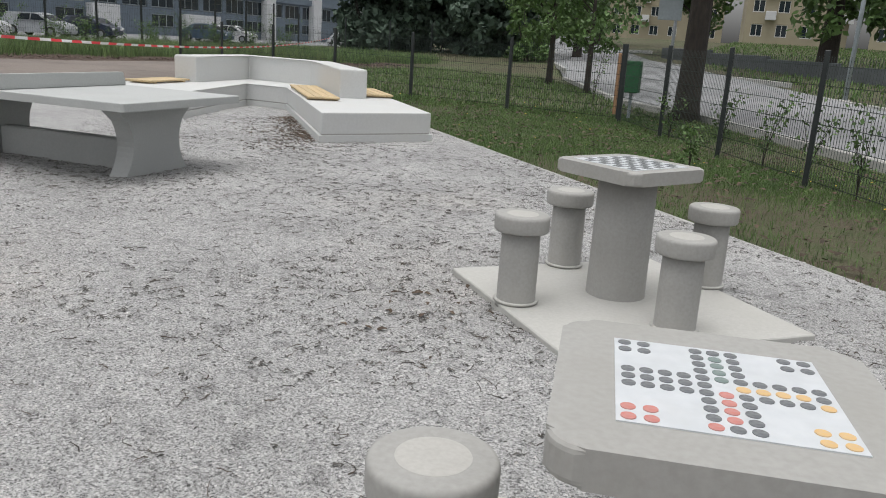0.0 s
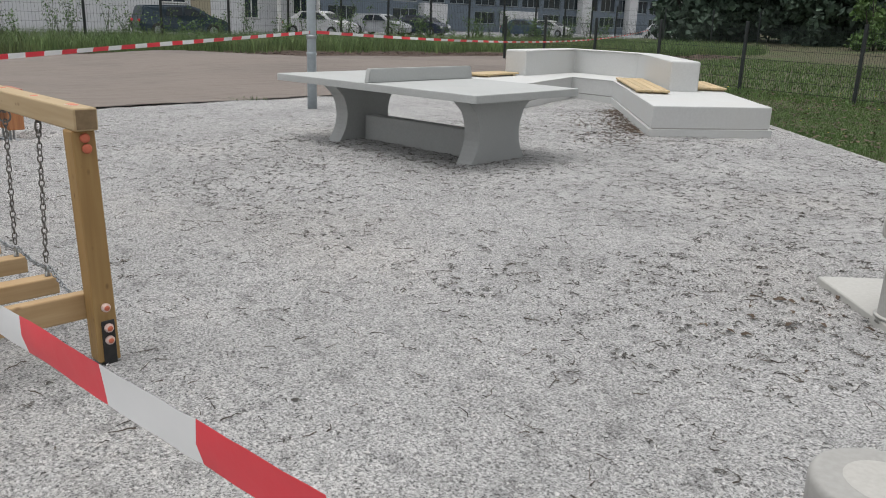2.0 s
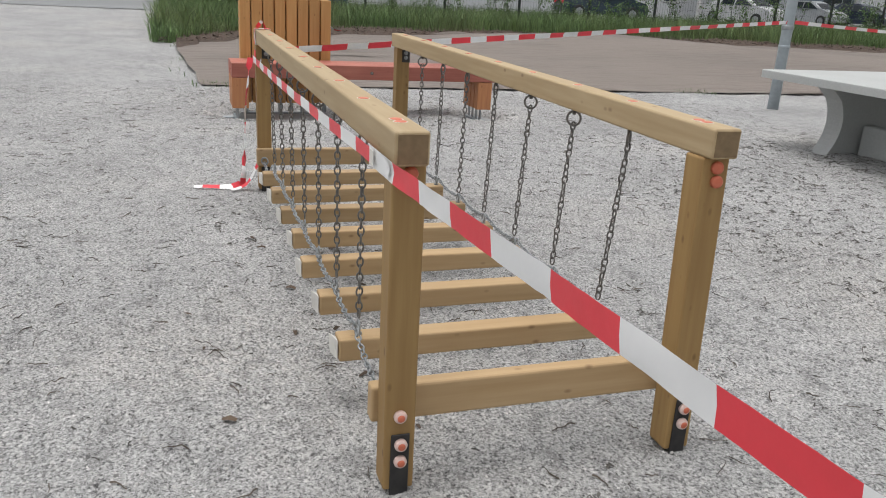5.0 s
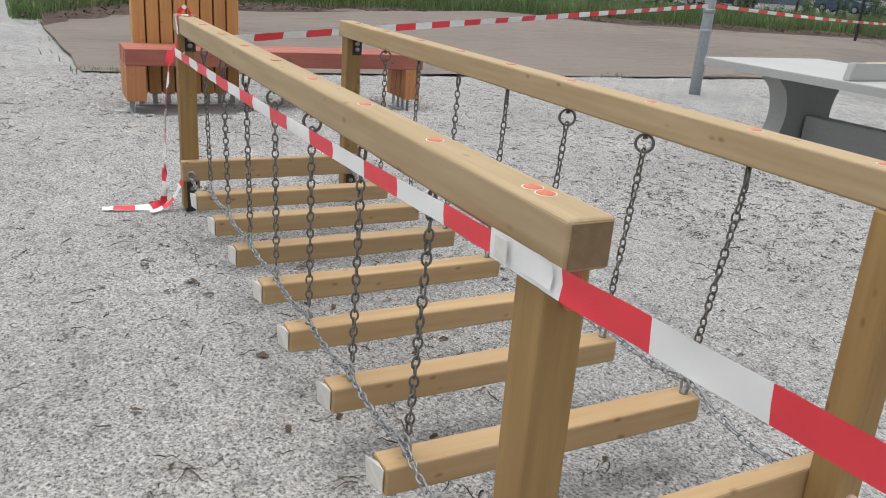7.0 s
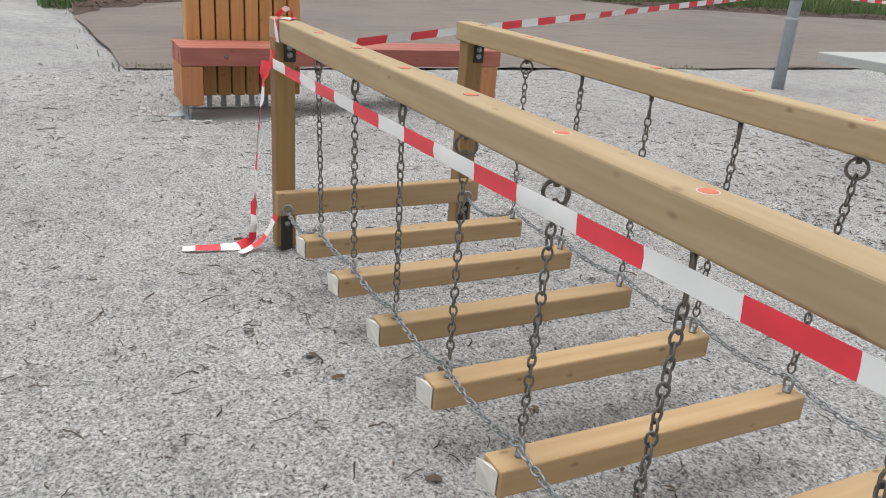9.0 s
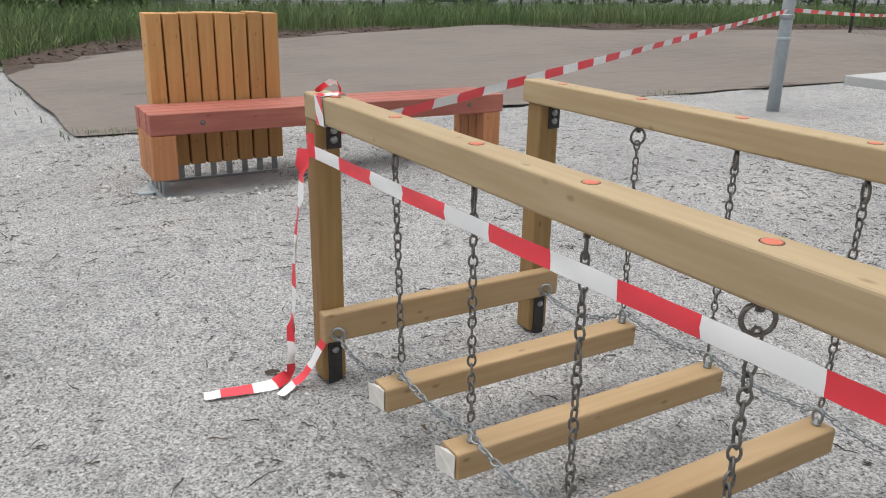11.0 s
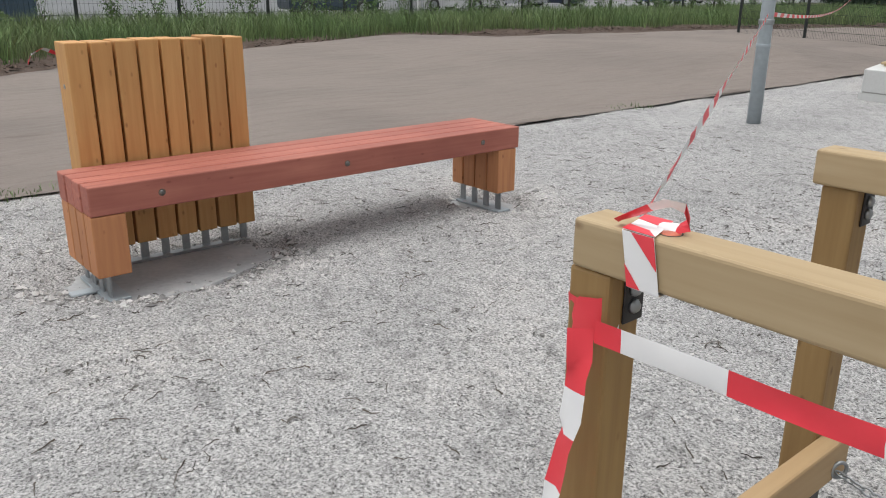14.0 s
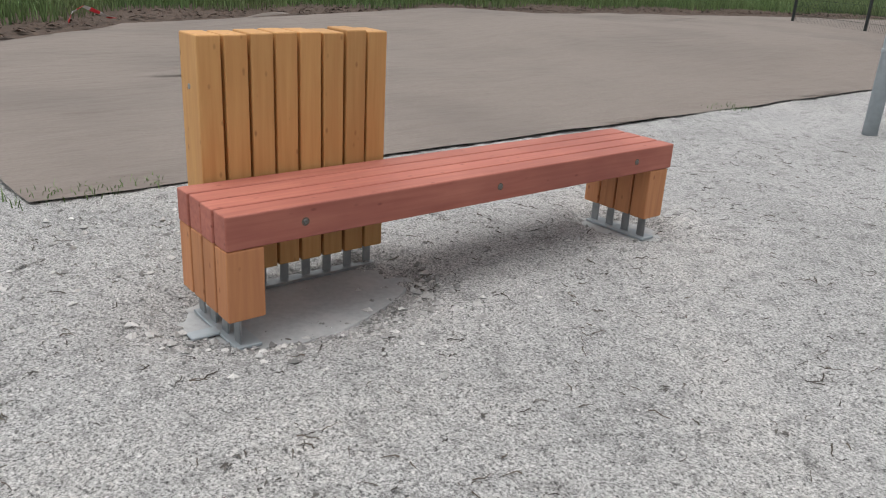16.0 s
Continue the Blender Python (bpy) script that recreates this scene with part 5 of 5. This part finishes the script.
stick_at = np.concatenate([scatter(2500, -10.8, 1.2, -2.2, 6.5, on_yard), np.repeat(scatter(110, -10.0, 0.5, -1.5, 5.5, on_yard), 4, axis=0) + nrng.normal(0, 0.03, (1, 2))])
stick_at[-400:] += nrng.normal(0, 0.03, (400, 2))
sticks("sticks", stick_at, M_TWIG, "thin crooked dark twigs strewn on gravel", 12)
drift_t = nrng.uniform(0.1, 2.9, 900)
drift = np.array([tuple(front[0] + uR * t_ - nR * (0.04 + d_)) for t_, d_ in zip(drift_t, np.abs(nrng.normal(0, 0.16, 900)))])
flakes("leaf_litter", drift, 0.017, M_LITTER, "brown dry leaves drifted along the white bench", "litter", 0.003, 10, 0.45, 1.0, True)
gl = scatter(5000, -8, 3.5, 4.5, 18, lambda x, y: (y > edge(x) + 0.03) & off_road(x, y))
flakes("leaf_litter", gl, 0.030, M_LITTER, "brown dry leaves in the grass", "litter", 0.0, 3, 0.5)
ml = scatter(9000, -26.5, -16.0, -0.2, 34, lambda x, y: (x < far_line(y) + 0.2) & (x > far_line(y) - 1.5))
flakes("leaf_litter", ml, 0.055, M_MULCH, "dark leaf mulch along the mat edge", "litter", 0.06, 4, 0.5)
fl = scatter(700, -9, 3.5, 5, 18, lambda x, y: (y > edge(x) + 0.2) & off_road(x, y) & (patchy(x, y) > 0.9))
flakes("flowers", fl, 0.012, M_FLOWER, "small yellow flowers in the lawn", "flowers", 0.06, 5, 0.9)


def stones(name, xy, rmin, rmax, mat, label, seed, sink=0.3, follow=True):
    """Loose crushed stones: uneven eight-sided lumps, joined."""
    r = np.random.default_rng(seed)
    n = len(xy)
    rad = rmin + (rmax - rmin) * r.uniform(0, 1, n) ** 2.2
    dirs = np.array([(1, 0, 0), (0, 1, 0), (-1, 0, 0), (0, -1, 0), (0, 0, 1), (0, 0, -1)], float)
    v = dirs[None] * rad[:, None, None] * r.uniform(0.65, 1.35, (n, 6, 1)) + r.normal(0, 0.18, (n, 6, 3)) * rad[:, None, None]
    a = r.uniform(0, 6.28, n)
    c, s = np.cos(a)[:, None], np.sin(a)[:, None]
    x, y = v[:, :, 0] * c - v[:, :, 1] * s, v[:, :, 0] * s + v[:, :, 1] * c
    zz = np.array([level(p, q) for p, q in xy]) if follow else np.zeros(n)
    out = np.stack([x + xy[:, :1], y + xy[:, 1:], v[:, :, 2] * 0.7 + (rad * (0.5 - sink) + zz)[:, None]], 2)
    faces = np.array([(0, 1, 4), (1, 2, 4), (2, 3, 4), (3, 0, 4), (1, 0, 5), (2, 1, 5), (3, 2, 5), (0, 3, 5)])
    f = (np.arange(n)[:, None, None] * 6 + faces[None]).reshape(-1, 3).tolist()
    return tagged(new(name, raw(name, out.reshape(-1, 3).tolist(), f, mat)), label, "gravel", kind="stuff")


gs = scatter(110000, -10.9, 0.4, -1.6, 5.2, lambda x, y: on_yard(x, y))
stones("gravel_stones", gs, 0.0022, 0.0075, M_STONE, "loose pale crushed gravel", 6)
bs = np.column_stack([nrng.normal(-9.25, 0.28, 260), nrng.normal(1.15, 0.34, 260)])
arc = nrng.uniform(-1.9, 1.5, 230)
bs = np.concatenate([bs, np.column_stack([-9.445 + 0.37 * np.cos(arc), 1.05 + 0.64 * np.sin(arc)]) + nrng.normal(0, 0.035, (230, 2)), np.column_stack([nrng.normal(-10.2, 0.5, 300), nrng.normal(0.6, 0.5, 300)]), np.column_stack([nrng.normal(-9.2, 0.2, 90), nrng.normal(3.05, 0.25, 90)])])
stones("gravel_stones", bs, 0.006, 0.022, M_STONE, "coarser dug-up stones round the bench feet", 7)


# ---- buildings beyond the fence ----
def window(parent, m, w, h, mullions=1, mat=None):
    """A window in its reveal: frame, sill and panes; local x along the wall, y into it."""
    fr = bmesh.new()
    t = 0.07
    for lo, hi in (((-w / 2, -0.04, 0), (w / 2, 0.06, t)), ((-w / 2, -0.04, h - t), (w / 2, 0.06, h)), ((-w / 2, -0.04, t), (-w / 2 + t, 0.06, h - t)), ((w / 2 - t, -0.04, t), (w / 2, 0.06, h - t))):
        box(fr, lo, hi)
    for k in range(mullions):
        x = -w / 2 + w * (k + 1) / (mullions + 1)
        box(fr, (x - t / 2, -0.03, t), (x + t / 2, 0.05, h - t))
    win = part("window", fr, mat or M_FRAMEW, parent, m=m)
    part("pane", B((-w / 2 + t, 0.0, t), (w / 2 - t, 0.02, h - t)), M_GLASS, win)
    part("sill", B((-w / 2 - 0.05, -0.12, -0.06), (w / 2 + 0.05, -0.042, -0.002)), M_KERB, win)
    return win


def wall_with_openings(length, height, thick, holes):
    """A wall along x, y 0 to thick, one closed shell with rectangular holes (x0, x1, z0, z1) through it."""
    bm = bmesh.new()
    xs_ = sorted({0.0, length, *[h[0] for h in holes], *[h[1] for h in holes]})
    zs_ = sorted({0.0, height, *[h[2] for h in holes], *[h[3] for h in holes]})
    made = {}

    def vert(i, k, y):
        if (i, k, y) not in made:
            made[(i, k, y)] = bm.verts.new((xs_[i], y, zs_[k]))
        return made[(i, k, y)]

    def solid(i, k):
        if not (0 <= i < len(xs_) - 1 and 0 <= k < len(zs_) - 1):
            return False
        cx, cz = (xs_[i] + xs_[i + 1]) / 2, (zs_[k] + zs_[k + 1]) / 2
        return not any(h[0] < cx < h[1] and h[2] < cz < h[3] for h in holes)

    for i in range(len(xs_) - 1):
        for k in range(len(zs_) - 1):
            if not solid(i, k):
                continue
            bm.faces.new((vert(i, k, 0), vert(i + 1, k, 0), vert(i + 1, k + 1, 0), vert(i, k + 1, 0)))
            bm.faces.new((vert(i, k, thick), vert(i, k + 1, thick), vert(i + 1, k + 1, thick), vert(i + 1, k, thick)))
            for di, dk, a, b in ((-1, 0, (i, k), (i, k + 1)), (1, 0, (i + 1, k), (i + 1, k + 1)), (0, -1, (i, k), (i + 1, k)), (0, 1, (i, k + 1), (i + 1, k + 1))):
                if not solid(i + di, k + dk):
                    bm.faces.new((vert(*a, 0), vert(*b, 0), vert(*b, thick), vert(*a, thick)))
    return bm


def house(name, m, length, depth, height, holes, wall_mat, label, category, mullions=1, frame_mat=None):
    hs = thing(name, m, label, category)
    part("wall", wall_with_openings(length, height, 0.35, holes), wall_mat, hs)
    bm = bmesh.new()
    box(bm, (0, 0.36, 0), (0.35, depth, height))
    box(bm, (length - 0.35, 0.36, 0), (length, depth, height))
    box(bm, (0.351, depth - 0.35, 0), (length - 0.351, depth, height))
    part("wall", bm, wall_mat, hs)
    part("roof", B((-0.3, -0.3, height), (length + 0.3, depth + 0.3, height + 0.35)), M_ROOF, hs)
    for x0, x1, z0, z1 in holes:
        window(hs, pose((x0 + x1) / 2, 0.12, z0), x1 - x0, z1 - z0, mullions, frame_mat)
    return hs


# local x runs along world y, local y into the building (world -x)
def facing_yard(x, y):
    return pose(x, y, 0, 0, 0, 90)


white = house("white_workshop", facing_yard(-43.0, 5.2), 26.0, 11, 7.0, [(16.0, 17.6, 1.6, 3.0), (21.2, 22.2, 0.9, 2.6), (3.0, 5.0, 4.2, 5.6), (8.5, 10.5, 4.2, 5.6), (24.6, 25.8, 1.2, 2.6)], M_RENDER, "white rendered workshop with small dark windows", "workshop")
part("door", B((17.8, -0.05, 0), (19.0, -0.003, 2.3), 0.01), M_BEIGE, white, "pale brown steel door")
porch = bmesh.new()
part("porch_roof", side_prism(porch, [(22.2, 3.0), (24.0, 4.1), (25.8, 3.0), (25.6, 2.9), (24.0, 3.85), (22.4, 2.9)], -1.6, -0.003, 1), M_ROOF, white, "small gabled porch roof")
for x in (22.6, 25.4):
    part("porch_post", B((x - 0.08, -1.5, 0), (x + 0.08, -1.34, 3.0)), M_FRAMEW, white)
holes = []
for k in range(24):
    holes.append((3.0 + 4.1 * k, 6.4 + 4.1 * k, 2.9, 4.6))
    if k % 3 != 1:
        holes.append((3.0 + 4.1 * k, 6.4 + 4.1 * k, 0.9, 2.2))
dark = house("dark_office", facing_yard(-64.0, 33.0), 104, 14, 8.5, holes, M_DARKWALL, "long dark blue industrial hall with window bands", "office building", 2, M_POLE)
for k, (a, b, h) in enumerate(((6, 13, 3.4), (27, 30.5, 2.8), (40, 46, 2.4), (55, 57, 6.0), (66, 68, 6.0), (78, 80, 6.0), (90, 92, 6.0))):
    part("pale_panel", B((a, -0.9, 0), (b, -0.01, h), 0.02), M_RENDER, dark, "pale wall panel projecting from the dark hall")
part("parapet", B((0, -0.5, 4.8), (104, -0.01, 5.5)), M_DARKWALL, dark, "dark fascia band")
cont = thing("container", pose(-33.5, 4.8, 0), "dark blue steel container behind the bush", "container")
part("body", B((-1.2, -1.4, 0.1), (1.2, 1.4, 2.7), 0.03), M_BLUE, cont)
for k in range(9):
    part("rib", B((1.2, -1.3 + 0.31 * k, 0.2), (1.235, -1.17 + 0.31 * k, 2.6), 0.005), M_BLUE, cont)
part("floor_rail", B((-1.2, -1.4, 0.0), (1.2, 1.4, 0.099)), M_BLACK, cont)


def apartment(x, y, z, angle, floors, bays, seed):
    w = 2.8
    hl = [(0.7 + w * b, 2.0 + w * b, 1.1 + 2.8 * f, 2.5 + 2.8 * f) for f in range(floors) for b in range(bays)]
    h = house("apartment_block", pose(x, y, z, 0, 0, angle), w * bays + 0.2, 11, 2.8 * floors + 0.6, hl, M_BEIGE, "beige apartment block with rows of white windows", "apartment block", 1)
    for b in range(0, bays, 3):
        for f in range(1, floors):
            part("balcony", B((w * b + 2.15, -0.9, 2.8 * f + 0.2), (w * b + 3.3, -0.01, 2.8 * f + 1.2), 0.03), M_RENDER, h)
    return h


apartment(-7.0, 106.0, 3.0, 6, 5, 4, 1)
apartment(6.5, 104.0, 3.0, -8, 5, 5, 2)
apartment(24.0, 98.0, 3.0, -16, 5, 6, 3)
apartment(-34.0, 128.0, 3.0, 8, 4, 8, 4)


house("pale_hall", facing_yard(-78.0, -60.0), 60, 12, 5.0, [(4.0 + 6 * k, 7.0 + 6 * k, 1.8, 3.2) for k in range(9)], M_RENDER, "long pale hall beyond the path", "hall", 2)
tree(-47.5, -2.2, 9.0, 0.42, 3.2, 3.6, 2600, "old tree with a thick dark trunk by the path", 51, 0.16)
tree(-52.0, -9.0, 8.0, 0.35, 2.4, 3.6, 2600, "leafy tree by the path", 52, 0.16)
bush("bush", -44.0, 2.2, 0, 5.0, 3.0, 2.2, 4200, 0.10, M_LEAF, "low green hedge at the path end", 53)
bush("bush", -57.0, -4.0, 0, 5.0, 9.0, 2.6, 4200, 0.14, M_LEAF, "low green hedge at the path end", 54)
way_post = thing("way_post", pose(-30.6, -0.05, 0), "pale grey steel post beside the path", "post")
part("shaft", tube(bmesh.new(), [(0, 0, -0.1), (0, 0, 3.2)], 0.06, 12), M_STEEL, way_post, smooth=True)
part("flange", lathe(bmesh.new(), ((0.13, 0.0), (0.13, 0.02), (0.07, 0.03)), 16), M_STEEL, way_post)

# ---- low stone wall on the bank across the road ----
low_wall = thing("low_wall", pose(0, 0, 0), "low dark stone wall on the grass bank", "wall")
wall_line = [(-9.0, 58.0), (-5.5, 54.0), (-2.0, 50.0), (1.5, 46.5), (5.0, 43.5), (9.0, 40.5), (13.5, 38.0)]
for (ax, ay), (bx, by) in zip(wall_line, wall_line[1:]):
    d = math.dist((ax, ay), (bx, by))
    part("wall_block", B((0, -0.15, -0.6), (d - 0.01, 0.15, 0.75), 0.03), M_ROOF, low_wall, m=pose(ax, ay, rise((ax + bx) / 2, (ay + by) / 2), 0, 0, math.degrees(math.atan2(by - ay, bx - ax))))

# ---- parked cars ----
def car(x, y, z, angle, rgb, label, estate=False):
    c = thing("car", pose(x, y, z, 0, 0, angle), label, "car", "parked cars")
    pm = paint("car_paint", rgb)
    tail_top = 1.38 if estate else 0.98
    prof = [(-2.1, 0.28), (-2.12, 0.62), (-2.0, 0.9), (-1.9 if estate else -1.55, tail_top if estate else 0.98), (-1.75 if estate else -0.95, 1.42), (0.25, 1.46), (0.62, 1.36), (1.2, 0.98), (1.95, 0.82), (2.1, 0.62), (2.1, 0.28), (1.75, 0.22), (-1.75, 0.22)]
    bm = bmesh.new()
    side_prism(bm, prof, -0.84, 0.84, 1)
    for v in bm.verts:
        if v.co.z > 1.0:
            v.co.y *= 0.8
    bmesh.ops.bevel(bm, geom=list(bm.edges), offset=0.05, segments=2, affect="EDGES")
    body = part("body", bm, pm, c, smooth=False)
    for s in (-1, 1):
        for pts in ([(-0.95, 1.0), (-0.78, 1.36), (-0.12, 1.38), (-0.12, 1.0)], [(-0.04, 1.0), (-0.04, 1.38), (0.35, 1.36), (1.0, 1.0)]):
            bm = bmesh.new()
            vs = [bm.verts.new((px, s * (0.846 - 0.40 * (pz - 1.0)), pz)) for px, pz in pts]
            bm.faces.new(vs)
            bmesh.ops.solidify(bm, geom=list(bm.faces), thickness=0.02)
            part("side_window", bm, M_GLASS, body)
        for wx in (-1.3, 1.3):
            w = part("tyre", lathe(bmesh.new(), ((0.2, -0.1), (0.3, -0.1), (0.32, -0.06), (0.32, 0.06), (0.3, 0.1), (0.2, 0.1)), 20), M_TYRE, c, smooth=True, m=pose(wx, s * 0.78, 0.32, 90, 0, 0))
            part("rim", lathe(bmesh.new(), ((0.19, -0.102), (0.19, 0.102)), 14), M_STEEL, w)
    for px0, pz0, px1, pz1, nm in ((0.68, 1.34, 1.16, 1.01, "windscreen"), (-1.02 if not estate else -1.79, 1.38, -1.50 if not estate else -1.93, 1.01, "rear_window")):
        bm = bmesh.new()
        off = 0.03 if nm == "windscreen" else -0.03
        bm.faces.new([bm.verts.new(v) for v in ((px0 + off, -0.62, pz0), (px0 + off, 0.62, pz0), (px1 + off, 0.72, pz1), (px1 + off, -0.72, pz1))])
        bmesh.ops.solidify(bm, geom=list(bm.faces), thickness=0.02)
        part(nm, bm, M_GLASS, body)
    for s in (-0.62, 0.62):
        part("headlight", B((2.04, s - 0.14, 0.60), (2.13, s + 0.14, 0.72), 0.02), M_FRAMEW, c)
        part("tail_light", B((-2.14, s - 0.12, 0.66), (-2.05, s + 0.12, 0.80), 0.02), M_RED, c)
    return c


for x, y, a, rgb, est, lb in ((-37.5, 19.5, 80, (0.03, 0.05, 0.07), True, "dark blue estate car parked by the workshop"), (-39.5, 29.2, 20, (0.55, 0.56, 0.57), False, "silver hatchback parked behind the fence"), (-45.0, 38.5, 15, (0.40, 0.42, 0.44), True, "grey car parked behind the fence"), (-45.5, 42.8, 20, (0.03, 0.04, 0.07), False, "dark blue car parked behind the fence"), (-47.0, 57.0, 10, (0.06, 0.10, 0.16), False, "dark blue car parked behind the fence"), (-47.5, 61.0, 14, (0.62, 0.63, 0.64), True, "white estate car parked behind the fence"), (-33.0, 56.5, -35, (0.55, 0.57, 0.60), False, "silver car parked at the lawn's end"), (-50.0, 47.5, 18, (0.30, 0.32, 0.34), True, "grey van parked behind the fence")):
    car(x, y, 0, a, rgb, lb, est)

# ---- street furniture along the road ----
lamp = thing("street_lamp", pose(1.3, 33.5, 0.02), "grey steel street lamp beside the road", "street lamp")
part("shaft", tube(bmesh.new(), [(0, 0, 0), (0.02, 0, 4), (0.05, 0, 8)], [0.09, 0.075, 0.06], 12), M_POLE, lamp, smooth=True)
part("base", B((-0.2, -0.2, -0.1), (0.2, 0.2, 0.06), 0.02), M_KERB, lamp)
sign = thing("sign_back", pose(-3.05, 19.0, 0), "road sign seen from behind on a steel post", "road sign")
part("shaft", tube(bmesh.new(), [(0, 0, -0.1), (0, 0, 3.2)], 0.035, 10), M_STEEL, sign, smooth=True)
part("plate", B((-0.38, -0.06, 2.0), (0.12, -0.036, 2.75), 0.008), M_POLE, sign, "grey back of the sign plate")
bin_ = thing("post_box", pose(-3.55, 16.9, 0), "green box on a board beside the fence", "box")
part("board", B((-0.22, -0.02, 0.05), (-0.10, 0.02, 1.25), 0.006), M_BOARDW, bin_, "raw wooden board")
part("box", B((-0.06, -0.16, 0.50), (0.26, 0.14, 1.12), 0.02), M_GREENBOX, bin_, "green metal box")
part("leg", B((0.08, -0.03, 0.0), (0.14, 0.03, 0.50)), M_POLE, bin_)
